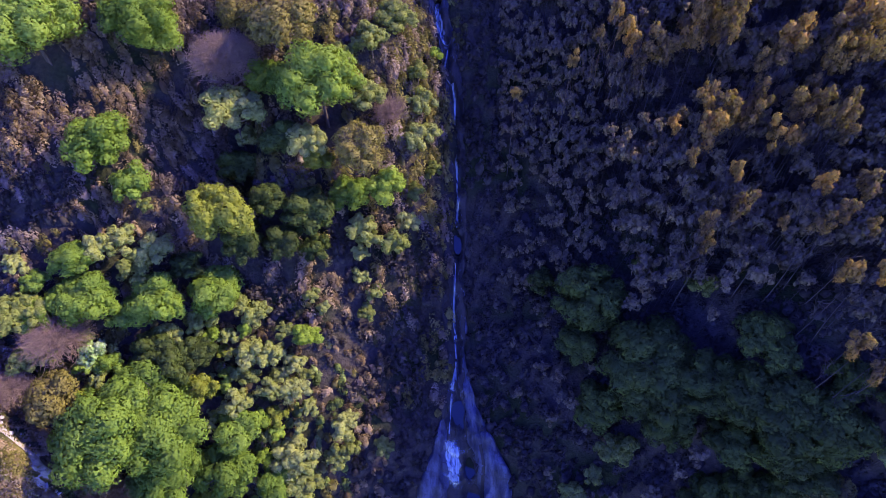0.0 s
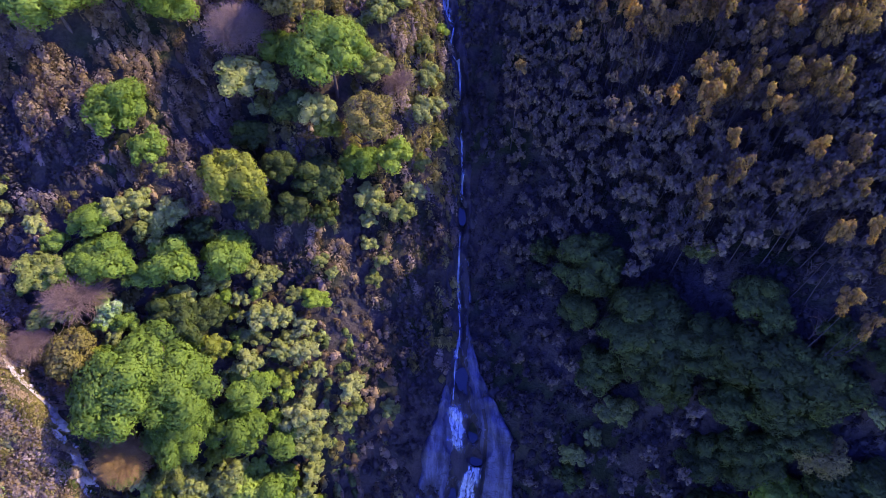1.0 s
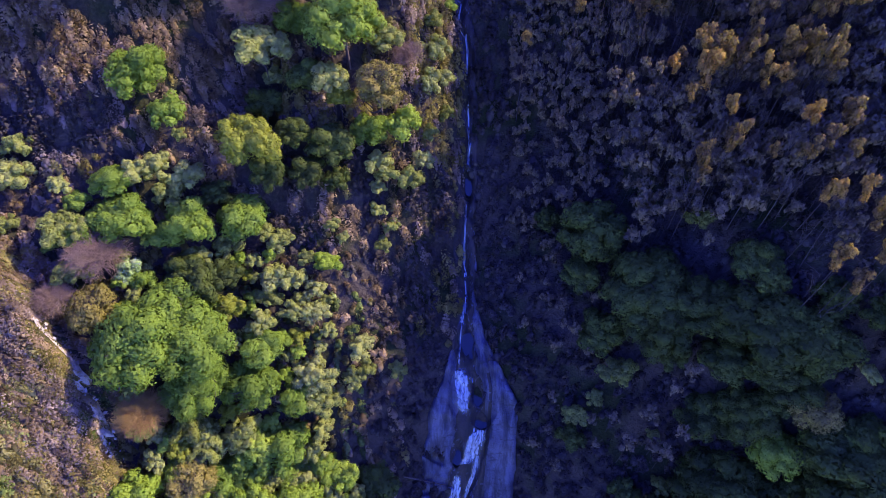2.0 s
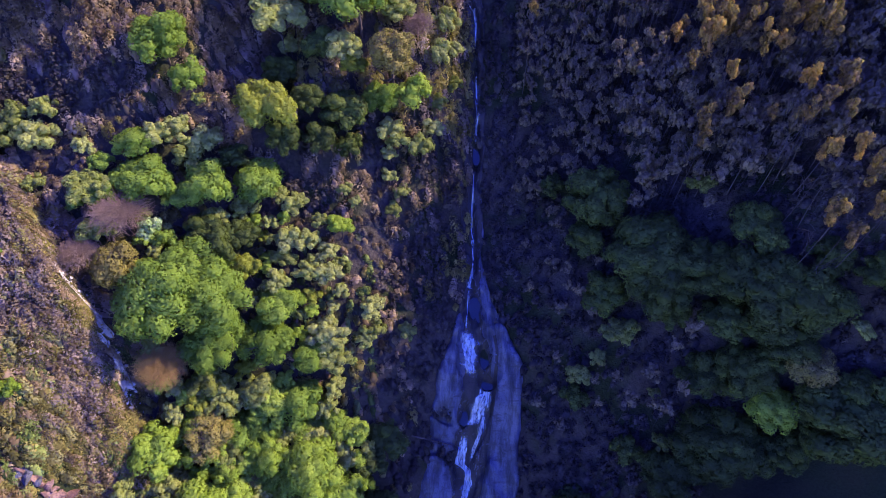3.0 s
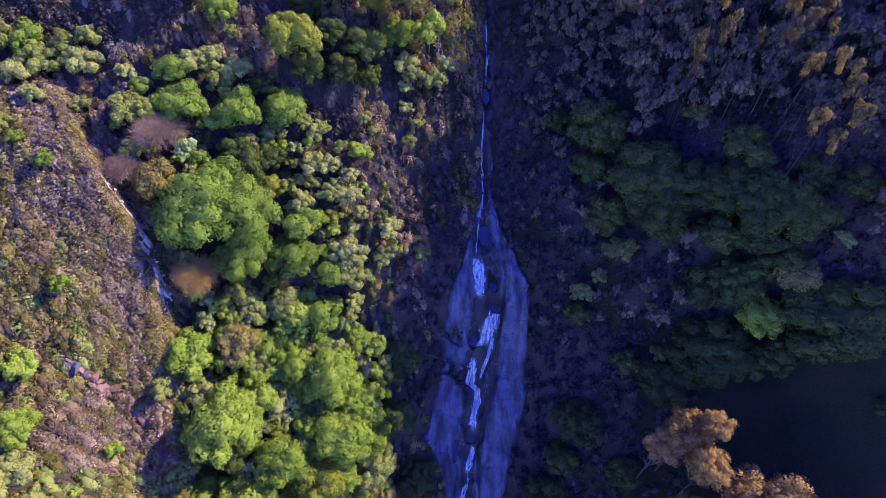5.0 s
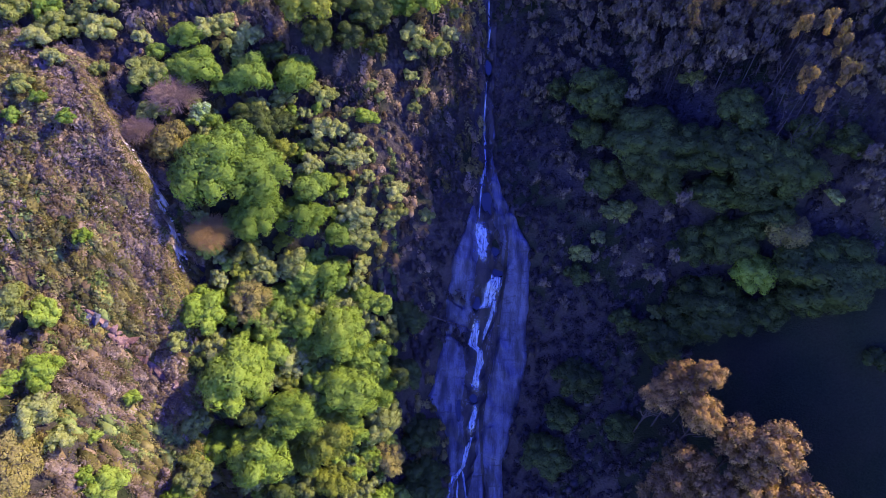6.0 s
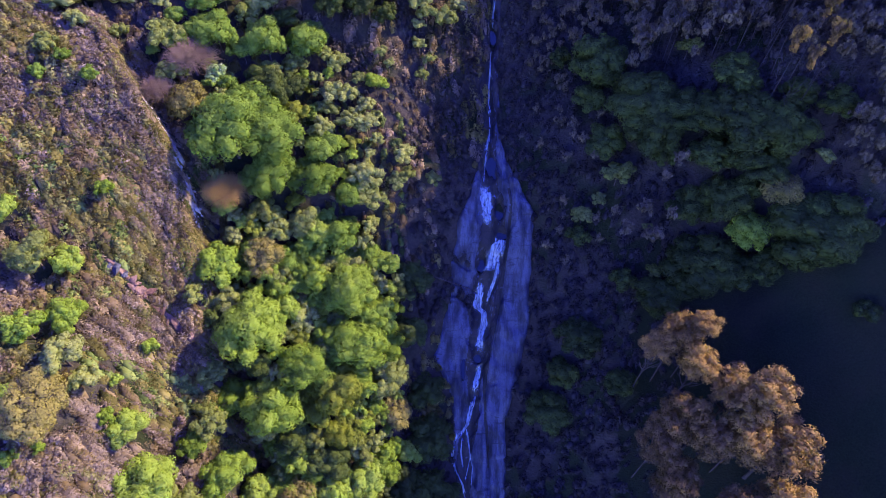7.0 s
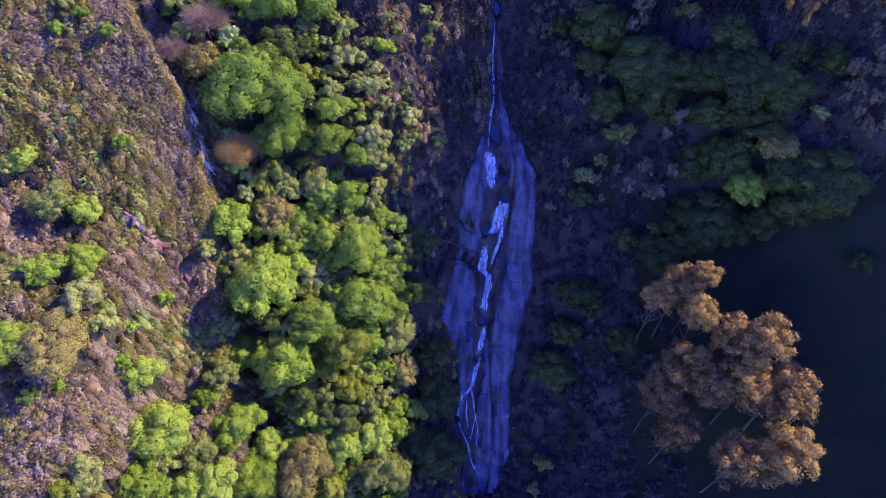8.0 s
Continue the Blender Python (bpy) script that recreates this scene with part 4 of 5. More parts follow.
plant("green", -40.9, -17.4, 7.9, 4.7)
plant("pale", -38.0, -18.1, 5.4, 3.0)
plant("green", -42.8, -12.1, 5.3, 3.0)
plant("green", -44.1, -11.9, 2.9, 1.3)
plant("olive", -48.1, -13.7, 7.3, 4.3)
plant("green", -48.0, -3.6, 5.1, 2.8)
plant("green", -50.7, -6.3, 4.4, 2.3)
plant("pale", -46.9, -8.3, 5.5, 3.1)
plant("pale", -45.4, -9.5, 3.9, 2.0)
plant("green", -49.4, 2.8, 4.4, 2.3)
plant("pale", -52.6, 2.2, 5.6, 3.1)
plant("green", -55.7, 6.1, 3.6, 1.8)
plant("green", -52.2, -14.1, 5.3, 2.9)
plant("pale", -57.3, 5.2, 3.6, 1.8)
plant("green", -42.3, -2.5, 3.0, 1.4)
plant("green", -43.9, -8.0, 2.5, 1.0)
plant("green", -50.4, -18.3, 2.6, 1.1)
plant("lush", -48.7, 21.7, 3.1, 1.4)
plant("green", -48.1, -16.8, 2.3, 0.9)
plant("green", -46.4, 10.7, 2.9, 1.4)
plant("pale", -44.7, -24.9, 5.0, 2.7)
plant("yellow", -45.6, -26.8, 3.6, 1.8)
plant("green", -41.8, -23.7, 6.7, 3.9)
plant("green", -34.9, -21.3, 6.0, 3.4)
plant("green", -31.2, -19.4, 6.9, 4.0)
plant("olive", -24.6, -17.6, 9.5, 4.6)
plant("green", -20.0, -14.1, 7.6, 3.6)
plant("pale", -13.8, -17.1, 9.6, 4.6)
plant("green", -15.7, -12.3, 7.6, 3.6)
plant("green", -9.8, -7.1, 5.0, 2.2)
plant("green", -13.4, -9.1, 5.3, 2.3)
plant("deep", -7.8, 1.4, 4.2, 3.9)
plant("deep", -6.8, -3.8, 4.8, 4.6)
plant("deep", -7.0, -11.2, 5.3, 5.1)
plant("deep", -20.5, -10.9, 8.1, 3.8)
plant("deep", -10.4, -12.1, 7.4, 3.5)
plant("pale", -36.4, -2.7, 4.3, 2.2)
plant("deep", -31.2, -0.4, 6.7, 3.1)
plant("green", -20.9, -6.8, 4.1, 1.7)
plant("deep", -25.4, -8.6, 7.1, 3.3)
plant("green", -38.1, -22.5, 5.5, 3.0)
plant("pale", -40.3, -19.8, 3.6, 1.8)
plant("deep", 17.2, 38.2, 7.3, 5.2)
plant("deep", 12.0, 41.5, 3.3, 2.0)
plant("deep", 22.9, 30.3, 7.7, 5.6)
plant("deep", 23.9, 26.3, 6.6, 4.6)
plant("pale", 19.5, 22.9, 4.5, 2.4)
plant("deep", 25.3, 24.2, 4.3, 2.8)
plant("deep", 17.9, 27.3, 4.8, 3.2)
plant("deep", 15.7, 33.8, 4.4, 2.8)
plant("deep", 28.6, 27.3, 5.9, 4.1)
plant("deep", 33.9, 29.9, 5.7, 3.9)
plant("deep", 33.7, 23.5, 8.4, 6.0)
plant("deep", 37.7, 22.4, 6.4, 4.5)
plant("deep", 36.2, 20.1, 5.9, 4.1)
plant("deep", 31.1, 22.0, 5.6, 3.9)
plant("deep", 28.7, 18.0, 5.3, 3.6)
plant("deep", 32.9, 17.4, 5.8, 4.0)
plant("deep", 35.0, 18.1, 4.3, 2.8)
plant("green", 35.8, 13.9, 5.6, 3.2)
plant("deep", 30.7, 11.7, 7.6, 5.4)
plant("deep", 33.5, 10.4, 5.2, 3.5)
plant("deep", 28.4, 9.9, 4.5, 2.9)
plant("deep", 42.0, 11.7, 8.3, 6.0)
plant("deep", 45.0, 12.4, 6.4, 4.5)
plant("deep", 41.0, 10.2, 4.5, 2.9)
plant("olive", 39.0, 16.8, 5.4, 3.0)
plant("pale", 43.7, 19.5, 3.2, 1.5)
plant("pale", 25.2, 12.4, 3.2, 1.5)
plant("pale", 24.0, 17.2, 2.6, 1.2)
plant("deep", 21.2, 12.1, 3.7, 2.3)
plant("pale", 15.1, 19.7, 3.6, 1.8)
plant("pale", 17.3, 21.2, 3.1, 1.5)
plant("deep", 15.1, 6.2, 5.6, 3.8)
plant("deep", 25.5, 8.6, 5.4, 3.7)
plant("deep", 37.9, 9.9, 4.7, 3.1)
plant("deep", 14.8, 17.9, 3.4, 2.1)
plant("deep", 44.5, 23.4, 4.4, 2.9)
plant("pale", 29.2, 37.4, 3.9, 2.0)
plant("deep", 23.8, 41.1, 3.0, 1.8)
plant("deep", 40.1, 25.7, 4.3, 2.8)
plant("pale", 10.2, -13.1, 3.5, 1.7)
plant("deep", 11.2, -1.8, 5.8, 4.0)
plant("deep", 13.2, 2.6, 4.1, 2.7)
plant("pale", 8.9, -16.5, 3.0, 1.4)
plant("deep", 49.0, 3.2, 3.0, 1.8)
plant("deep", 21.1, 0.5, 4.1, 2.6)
plant("gum", 28.8, 58.8, 14.5, 2.7)
plant("gum", 30.3, 57.4, 14.1, 1.8)
plant("gum", 26.7, 57.1, 14.1, 1.8)
plant("gum", 36.4, 54.5, 14.1, 1.8)
plant("gum", 34.8, 53.3, 13.9, 1.3)
plant("gum", 33.2, 52.8, 13.8, 1.0)
plant("gum", 42.8, 55.4, 14.3, 2.4)
plant("gum", 41.1, 54.0, 14.1, 1.9)
plant("gum", 40.1, 52.2, 14.1, 1.7)
plant("gum", 42.9, 52.2, 14.1, 1.7)
plant("gum", 20.6, 57.7, 13.9, 1.3)
plant("gum", 22.7, 56.3, 14.0, 1.4)
plant("gum", 24.4, 56.0, 13.8, 1.0)
plant("gum", 17.0, 58.1, 13.7, 0.8)
plant("gum", 18.9, 59.7, 13.7, 0.8)
plant("gum", 14.3, 56.1, 13.7, 0.7)
plant("gum", 8.3, 54.6, 13.7, 0.7)
plant("gum", 27.7, 50.7, 14.0, 1.4)
plant("gum", 30.0, 49.6, 14.1, 1.9)
plant("gum", 27.8, 47.4, 14.0, 1.5)
plant("gum", 32.8, 49.6, 14.0, 1.6)
plant("gum", 31.5, 48.4, 13.9, 1.3)
plant("gum", 24.1, 48.0, 13.8, 0.9)
plant("gum", 25.2, 49.4, 13.7, 0.8)
plant("gum", 25.6, 44.8, 13.7, 0.8)
plant("gum", 29.5, 42.5, 13.8, 1.1)
plant("gum", 29.5, 39.3, 14.0, 1.4)
plant("gum", 26.6, 38.6, 13.9, 1.2)
plant("gum", 26.5, 36.7, 13.7, 0.8)
plant("gum", 32.3, 36.3, 13.6, 0.6)
plant("gum", 34.8, 34.9, 13.8, 1.0)
plant("gum", 36.1, 39.2, 13.8, 1.0)
plant("gum", 33.7, 46.0, 13.9, 1.2)
plant("gum", 35.3, 45.0, 13.8, 1.0)
plant("gum", 36.3, 47.9, 14.0, 1.4)
plant("gum", 38.0, 48.3, 14.0, 1.6)
plant("gum", 38.6, 45.9, 14.0, 1.4)
plant("gum", 40.1, 46.3, 13.9, 1.3)
plant("gum", 39.4, 44.3, 13.8, 1.0)
plant("gum", 39.1, 37.9, 13.9, 1.4)
plant("gum", 36.5, 35.5, 13.8, 0.9)
plant("gum", 37.7, 33.3, 13.7, 0.8)
plant("gum", 37.5, 50.0, 13.8, 1.0)
plant("gum", 21.1, 55.1, 13.8, 1.0)
plant("gum", 19.7, 58.1, 13.7, 0.8)
plant("gum", 39.8, 24.3, 13.9, 1.2)
plant("gum", 36.0, 30.2, 13.8, 1.0)
plant("gum", 38.1, 29.8, 13.8, 0.9)
plant("gum", 39.2, 27.4, 13.8, 1.0)
plant("gum", 35.9, 24.9, 13.8, 1.1)
plant("gum", 37.4, 22.9, 13.7, 0.9)
plant("russet", 25.6, 0.8, 17.5, 3.8)
plant("russet", 28.1, 0.8, 17.5, 2.1)
plant("russet", 27.5, -2.8, 17.5, 2.8)
plant("russet", 22.7, -0.5, 17.5, 2.6)
plant("russet", 32.1, -5.9, 17.5, 4.4)
plant("russet", 34.7, -7.0, 17.5, 3.5)
plant("russet", 26.2, -8.1, 17.5, 4.1)
plant("russet", 23.2, -10.3, 17.5, 3.1)
plant("russet", 36.9, -11.8, 17.5, 5.8)
plant("russet", 33.0, -10.6, 17.5, 3.9)
plant("russet", 29.4, -10.6, 17.5, 3.1)
plant("russet", 36.3, -18.3, 17.5, 4.9)
plant("russet", 31.4, -18.6, 17.5, 3.7)
plant("russet", 25.2, -14.3, 17.5, 3.5)
plant("pale", -59.4, 37.8, 4.4, 3.1)
plant("lush", -56.6, 39.0, 3.7, 2.5)
plant("pale", -54.5, 36.7, 4.1, 2.8)
plant("pale", -56.4, 34.4, 3.9, 2.6)
plant("pale", -52.1, 38.7, 3.4, 2.2)
plant("pale", -49.5, 36.9, 3.9, 2.7)
plant("pale", -48.8, 39.6, 3.4, 2.1)
plant("pale", -49.2, 31.8, 2.8, 1.7)
plant("pale", -43.0, 32.6, 3.2, 2.0)
plant("pale", -53.3, 30.9, 2.9, 1.8)
plant("pale", -55.0, 25.6, 2.9, 1.7)
plant("pale", -44.6, 36.4, 2.5, 1.3)
plant("lush", -52.4, 23.9, 2.3, 1.3)
plant("lush", -55.2, 22.0, 2.5, 1.5)
plant("lush", -44.8, 30.5, 2.2, 1.2)
plant("lush", -31.4, 19.1, 4.8, 2.6)
plant("pale", -30.9, 16.6, 5.1, 2.8)
# smaller trees close the gaps of the wood on the sunny side
woods = random.Random(23)
taken = [(o.parent.matrix_world.translation.x, o.parent.matrix_world.translation.y, o.scale.x * (0.5 if o.parent.name.startswith("leafless") else 1.0)) for o in scene.objects if o.name.startswith("crown")]
for k in range(5000):
    y, wide = woods.uniform(-26, 34), woods.uniform(0.9, 2.3)
    x = woods.uniform(-44, -11.5)
    if x < float(spur_x(y)) + 4 or (y > 14 and x > -15) or any((x - a) ** 2 + (y - b) ** 2 < ((0.33 if y < 16 else 0.52) * (wide + r)) ** 2 for a, b, r in taken):
        continue
    if len(taken) > 620:
        break
    taken.append((x, y, wide))
    plant(woods.choice(("green", "green", "green", "green", "pale", "pale", "pale", "yellow")), x, y, 2.2 * wide + 1.4 if y < 16 else 1.9 * wide + 0.8, wide)

# a thicket of slender gum trees covers the rest of the shaded slope
thicket_v, thicket_f, thicket_n, stems, count = [], [], [], [], 0
gum_kinds = [crown_shape(3000 + k, 170, 0.14, 5, 1.0, 1.0, 0.8, 0.3, 1) for k in range(6)]
stand = np.random.default_rng(31)
for k in range(9000):
    x, y = woods.uniform(7.5, 51), woods.uniform(14, 86)
    thick = (0.5 if y > 52 else 0.12 if y > 40 else 0.03) + 0.88 * min(1, max(0, (x - 11) / 12)) * (1.0 if y > 36 or x > 44 else 0.05)
    wide = woods.uniform(0.75, 1.35) * (0.85 if x < 20 else 1.15)
    if woods.random() > thick or any((x - a) ** 2 + (y - b) ** 2 < ((0.42 if r < 2 else 0.72) * (wide + r)) ** 2 for a, b, r in taken):
        continue
    taken.append((x, y, wide))
    high = woods.uniform(1.5, 2.5) if x < 13 else woods.uniform(2.4, 5.0) if x < 19 else woods.uniform(4.0, 9.0)
    v, f, soft = gum_kinds[k % 6]
    turn = woods.uniform(0, 6.28)
    spin = np.array([[math.cos(turn), -math.sin(turn), 0], [math.sin(turn), math.cos(turn), 0], [0, 0, 1.5]])
    z = float(land(x, y))
    thicket_v.append((v * wide) @ spin.T + np.array([x, y, z + high - 0.9 * wide]))
    thicket_f.append(f + count)
    thicket_n.append(unit(soft @ spin.T))
    count += len(v)
    stems.append(limb((x, y, z - 0.2), (x + woods.uniform(-0.3, 0.3), y + woods.uniform(-0.3, 0.3), z + high - 0.4 * wide), 0.028, 0.012, stand, 0.02, 4))
tagged(new("gum_thicket", mesh_from("gum_thicket", np.concatenate(thicket_v), np.concatenate(thicket_f), THICKET, True, np.concatenate(thicket_n))), "dense thicket of gum crowns on the shaded slope, shade put into their olive", "trees", kind="stuff")
tagged(new("gum_stems", mesh_from("gum_stems", *tubes(stems, 3), DARK_BARK)), "thin dark gum stems between the crowns of the thicket", "trunks", kind="stuff")

# ---- heath and low growth ----
def shrub_cloud(name, label, material, seed, spots, sizes, tall, per, leaf):
    """Low bushes at the spots, leaf by leaf, as one growth."""
    rng = np.random.default_rng(seed)
    n = len(spots)
    # every bush is a dome of small rounded heads
    heads = unit(rng.normal(size=(n, 5, 3)) + np.array([0, 0, 0.5]))
    heads[..., 2] = np.abs(heads[..., 2])
    heads *= rng.uniform(0.4, 0.78, (n, 5, 1))
    heads[:, 0] *= 0.3
    pick = rng.integers(0, 5, (n, per))
    centre = np.take_along_axis(heads, np.repeat(pick[..., None], 3, -1), 1)
    spans = rng.uniform(0.3, 0.5, (n, 5))
    spans[:, 0] = 0.6
    round_size = np.take_along_axis(spans, pick, 1)
    ways = unit(rng.normal(size=(n, per, 3)) + np.array([0, 0, 0.55]))
    places = (centre + ways * (round_size * rng.uniform(0.85, 1.12, (n, per)))[..., None]) * sizes[:, None, None] * np.stack([np.ones(n), np.ones(n), tall], -1)[:, None]
    places += np.stack([spots[:, 0], spots[:, 1], spots[:, 0] * 0 - 0.05], -1)[:, None]
    places = places.reshape(-1, 3)
    places[:, 2] += land(places[:, 0], places[:, 1])
    normals = unit(ways.reshape(-1, 3) + rng.normal(size=(n * per, 3)) * 0.3)
    verts, faces = leaves(places, normals, np.repeat(leaf * (sizes / 0.85) ** 0.5, per) * rng.uniform(0.6, 1.4, n * per), rng)
    # the woody heart of every bush, under its leaves
    turn = np.arange(6) * math.tau / 6
    dome = np.concatenate([np.stack([np.cos(turn + 0.5 * k) * r, np.sin(turn + 0.5 * k) * r, np.full(6, h)], -1) for k, (r, h) in enumerate(((0.98, -0.1), (0.82, 0.5), (0.42, 0.82)))] + [np.array([[0, 0, 0.93]])])
    ring = [(a + k, a + (k + 1) % 6, a + 6 + k) for a in (0, 6) for k in range(6)] + [(a + (k + 1) % 6, a + 6 + (k + 1) % 6, a + 6 + k) for a in (0, 6) for k in range(6)] + [(12 + k, 12 + (k + 1) % 6, 18) for k in range(6)]
    hearts = dome[None] * ((sizes / np.maximum(tall, 1.0) ** 0.6)[:, None] * rng.uniform(0.5, 0.7, (n, 19)))[..., None] * np.stack([np.ones(n), np.ones(n), tall], -1)[:, None]
    hearts += np.stack([spots[:, 0], spots[:, 1], spots[:, 0] * 0], -1)[:, None]
    hearts = hearts.reshape(-1, 3)
    hearts[:, 2] += land(hearts[:, 0], hearts[:, 1])
    heart_faces = (np.array(ring)[None] + 19 * np.arange(n)[:, None, None]).reshape(-1, 3) + len(verts)
    verts, faces = np.concatenate([verts, hearts]), np.concatenate([faces, heart_faces])
    domes = np.broadcast_to(unit(dome)[None], (n, 19, 3)).reshape(-1, 3)
    soft = np.concatenate([np.repeat(unit(ways.reshape(-1, 3) + 0.35 * normals), 3, 0), domes])
    mesh = mesh_from(name, verts, faces, material, True, soft)
    tint = rng.random(n)
    mesh.attributes.new("tint", "FLOAT", "POINT").data.foreach_set("value", np.concatenate([np.repeat(tint, per * 3), np.repeat(tint, 19)]).astype(np.float32))
    return tagged(new(name, mesh), label, "shrubs", kind="stuff")


def bare(x, y):
    """Whether a place is open rock, on which nothing grows."""
    west, east = slab_sides(y)
    grown = (x < -0.8) & ((np.abs(y - 17.0 + 0.3 * x) < 0.6) | (np.abs(y - 12.9 + 0.3 * x) < 0.9))
    on_slab = ~grown & (x > west + 0.2) & (x < east - 0.2) & (y > -16) & (y < 74)
    w2, e2 = spur_sides(y)
    on_edge = (x > w2 - 0.1) & (x < e2 + 0.4) & (y > 12.8) & (y < 23.1)
    w3, e3 = scar_sides(y)
    on_scar = (x > w3 - 0.7) & (x < e3 + 0.7) & (y > 0.8) & (y < 5.0)
    return on_slab | on_edge | on_scar


rng = np.random.default_rng(5)
gx, gy = np.meshgrid(np.arange(-61, 52, 1.12), np.arange(-29, 84, 1.05))
spots = np.stack([gx.ravel(), gy.ravel()], -1) + rng.uniform(-0.95, 0.95, (gx.size, 2))
more = np.stack([rng.uniform(-61, -1, 1300), rng.uniform(-25, 84, 1300)], -1)
brow = rng.uniform(-12, 30, 700)
brow = np.stack([spur_x(brow) + rng.uniform(-3.2, 3.2, 700), brow], -1)
steep = np.stack([rng.uniform(-62, -36, 1900), rng.uniform(-29, 34, 1900)], -1)
steep = steep[steep[:, 0] < spur_x(steep[:, 1]) + 1]
spots = np.concatenate([spots, brow, more, steep])
# the heath thins out towards the ridge and the valley floor
reach = np.minimum(80 + (spots[:, 0] + 5) * 0.43, 82 - (spots[:, 0] - 15) * 0.5)
spots = spots[(spots[:, 1] < np.minimum(reach, 78)) & ((spots[:, 1] > -23) | (spots[:, 0] < -34))]
spots = spots[~bare(spots[:, 0], spots[:, 1]) & ~((spots[:, 0] > 30) & (spots[:, 1] < 12) & (rng.random(len(spots)) < 1.9))]
# nothing low grows under the middle of a crown
shade = np.array(taken)
under = np.zeros(len(spots), bool)
for a, b, r in shade:
    under |= (spots[:, 0] - a) ** 2 + (spots[:, 1] - b) ** 2 < (0.45 * r) ** 2
spots = spots[~under]
px, py = spots[:, 0], spots[:, 1]
patch = rough_noise(px, py, 7.0, 91, 3) + 0.25 * rng.normal(size=len(px)) * 1.0
sizes = 0.52 + 0.5 * rng.random(len(px)) ** 1.5 + 0.2 * np.clip(rough_noise(px, py, 4.0, 95), -0.5, 0.5)
d = px - stream_x(py)
high_heath = (py > 37) & (d < -14)
sizes = np.where((py > 38) & (d < -2), sizes * 1.15, sizes)
lofty = np.where(high_heath, 1.7, 1.0)
rank = (py > 30) & (d > -11) & (d < -1)
sizes = np.where(rank, sizes * 1.2, sizes)
lofty = np.where(rank, 1.9, lofty)
lofty = np.where((px < spur_x(py) + 1) & (py < 36), 0.85, lofty)
sizes = np.where(d > 0, sizes * 1.15, np.where(px < spur_x(py), sizes * 1.4, sizes))
spur = (px < spur_x(py)) & (py < 34)
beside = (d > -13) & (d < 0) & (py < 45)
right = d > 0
# kind 3, the heath with shade in its colour, takes the whole right bank
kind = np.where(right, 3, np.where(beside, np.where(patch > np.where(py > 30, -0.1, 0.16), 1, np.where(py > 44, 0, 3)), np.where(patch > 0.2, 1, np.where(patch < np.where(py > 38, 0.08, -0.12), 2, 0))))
kind = np.where(high_heath & (rough_noise(px, py, 2.4, 97) < -0.45), 9, kind)
# shade on the upper slope laid in with that darker heath
kind = np.where(high_heath & (py < 47) & (px < -22) & (rough_noise(px, py, 3.5, 96) < 0.12), 3, kind)
kind = np.where(high_heath & (kind == 0), 2, kind)
kind = np.where(high_heath & (rough_noise(px, py, 6.0, 99) < np.where((px < -21) & (py < 54), -0.02, -0.2)) & (kind != 9), 0, kind)
# bushes left out, so that dark soil stands in for shade on the upper slope
for ax, ay, bx, by, wide in ((-25.5, 60, -23.5, 50, 0.9),):
    along = np.clip(((px - ax) * (bx - ax) + (py - ay) * (by - ay)) / ((bx - ax) ** 2 + (by - ay) ** 2), 0, 1)
    near = np.hypot(px - ax - along * (bx - ax), py - ay - along * (by - ay)) < wide * (1 + rough_noise(px, py, 3.0, 98))
    kind = np.where(near & (rng.random(len(px)) < 0.8), 9, kind)
kind = np.where(rank & (patch > -0.25), np.where(rng.random(len(px)) < 0.4, 2, 1), kind)
# darker heath beside the stream, partly for the shade that lies there
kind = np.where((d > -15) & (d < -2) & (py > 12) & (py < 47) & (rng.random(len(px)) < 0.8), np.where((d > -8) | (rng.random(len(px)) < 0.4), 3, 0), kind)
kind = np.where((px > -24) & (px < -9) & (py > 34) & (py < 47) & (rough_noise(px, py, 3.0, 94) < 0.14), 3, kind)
kind = np.where(spur & (patch > 0.42), 4, kind)
kind = np.where(spur & (patch <= 0.42), np.where(patch > 0.08, 1, np.where(patch < -0.18, 2, 0)), kind)
kind = np.where(spur & (py > 17) & (patch > 0.0), 1, kind)
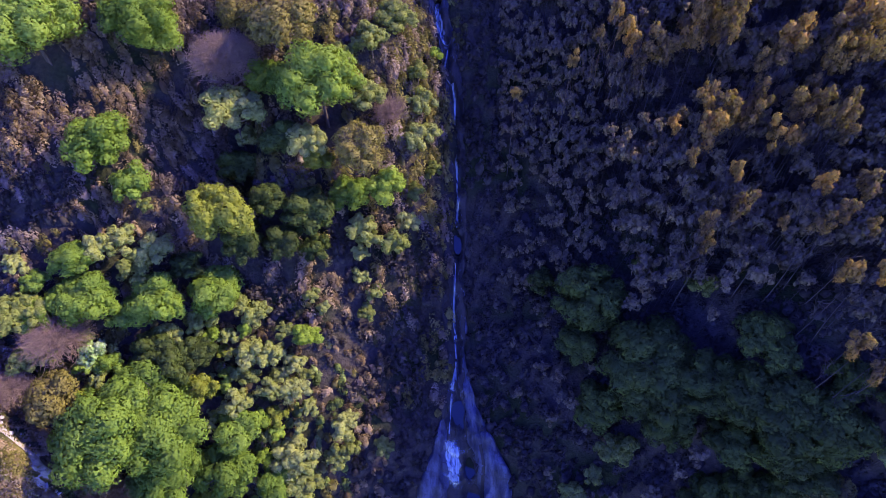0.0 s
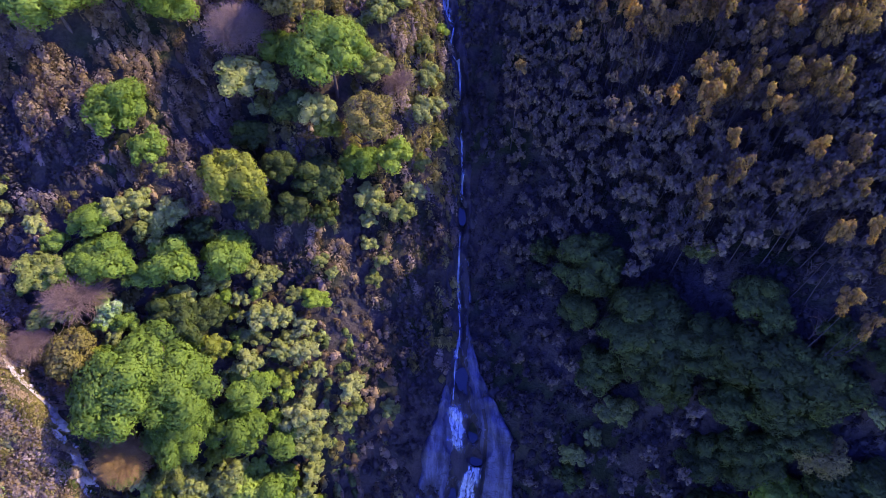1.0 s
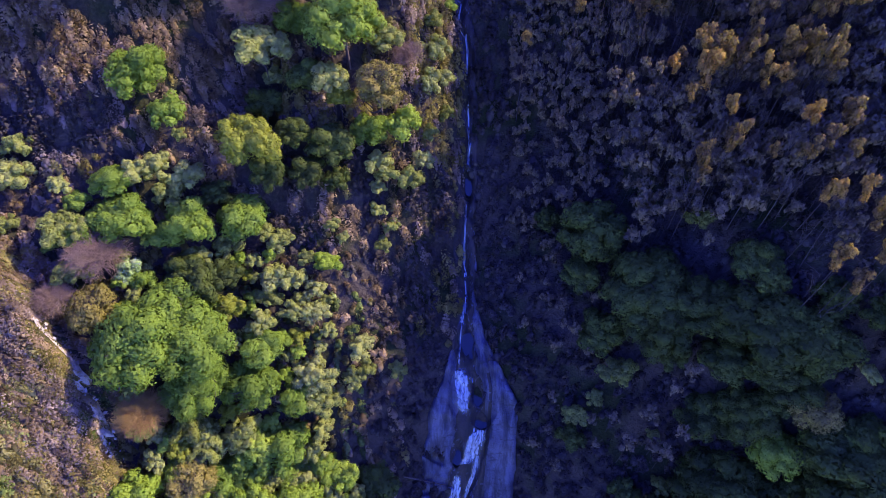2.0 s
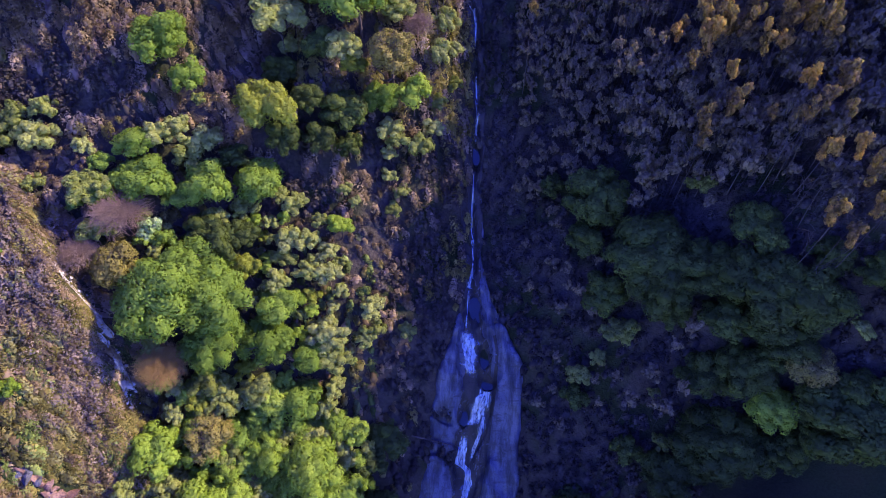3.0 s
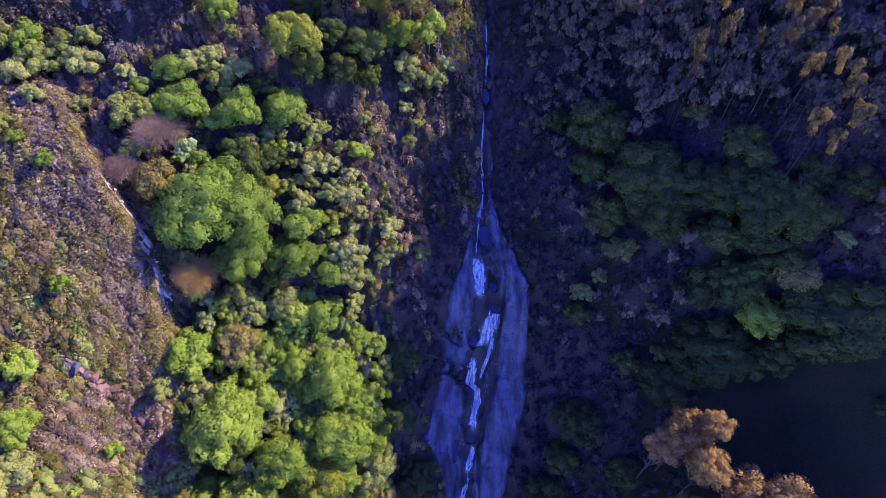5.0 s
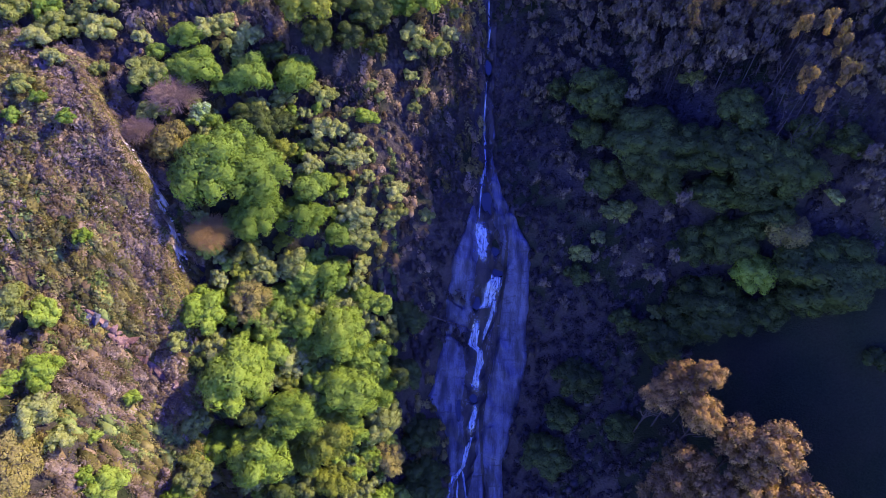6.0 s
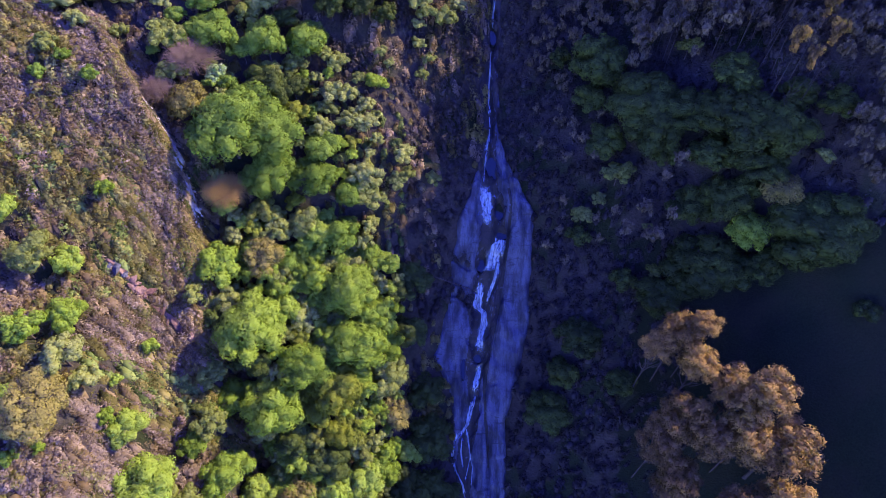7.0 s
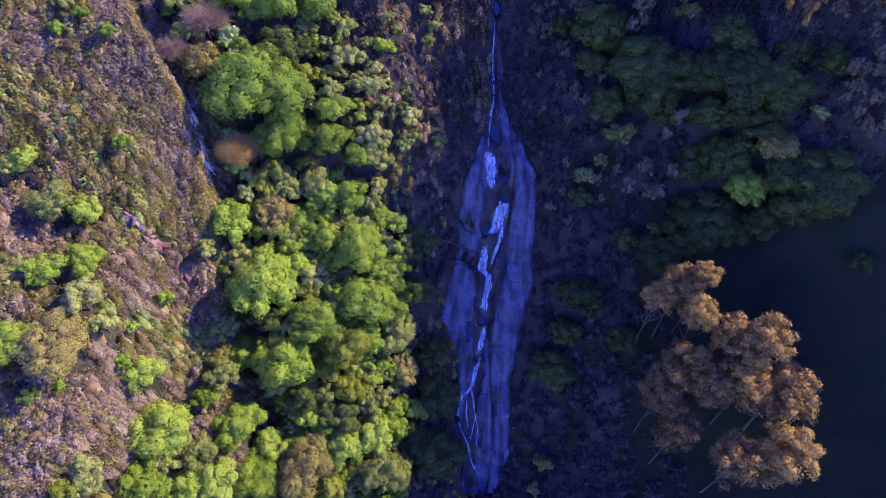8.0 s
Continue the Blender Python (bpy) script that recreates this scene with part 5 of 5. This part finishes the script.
kind = np.where(~right & (d < -13) & ~spur & (px > -40) & (py < 32) & (patch < 0.0), 4, kind)
for k, (name, label, material, tall, per, leaf) in enumerate((
    ("heath", "low brown and mauve heath covering the slope", HEATH, 1.25, 150, 0.108),
    ("olive_heath", "olive-green heath and gorse on the slope", GREEN_HEATH, 1.1, 145, 0.108),
    ("tree_heath", "pale grey-brown flowering tree heath bushes", PALE_HEATH, 1.4, 150, 0.108),
    ("shaded_heath", "brown heath with shade put into its colour, mostly on the shaded valley side", SHADE_HEATH, 1.25, 52, 0.17),
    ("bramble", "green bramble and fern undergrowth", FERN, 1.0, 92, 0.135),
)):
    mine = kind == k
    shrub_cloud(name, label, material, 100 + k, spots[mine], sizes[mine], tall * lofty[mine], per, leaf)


def taller_scrub(name, label, material, seed, count, where, small, large):
    """Single larger bushes that stand out of the heath, in loose groups."""
    rng = np.random.default_rng(seed)
    x, y = rng.uniform(-62, 3, 9000), rng.uniform(-29, 84, 9000)
    keep = where(x, y, rough_noise(x, y, 8.0, seed, 3)) & ~bare(x, y)
    for a, b, r in shade:
        keep &= (x - a) ** 2 + (y - b) ** 2 > (0.75 * r) ** 2
    spots = np.stack([x[keep], y[keep]], -1)[:count]
    sizes = small + (large - small) * rng.random(len(spots)) ** 1.6
    return shrub_cloud(name, label, material, seed, spots, sizes, rng.uniform(1.0, 1.5, len(spots)), 190, 0.115)


taller_scrub("sage_scrub", "sage-green scrub bushes standing out of the heath", SAGE, 301, 800,
             lambda x, y, n: ((x < spur_x(y)) & (n > np.where(y > 8, -0.4, 0.05)) & (y < 42)) | ((y > 47) & (x - stream_x(y) > -12) & (x - stream_x(y) < -1.5) & (n > -0.1)) | ((y > 44) & (n > 0.3)), 0.6, 1.35)
taller_scrub("flowering_heath", "pinkish flowering heath bushes in loose groups", BLOOM, 302, 1050,
             lambda x, y, n: ((x < spur_x(y)) & (n > np.where(y < 4, 0.0, 0.1)) & (y < 34)) | ((y > 40) & (x - stream_x(y) < -13) & (n > -0.25)), 0.55, 1.05)
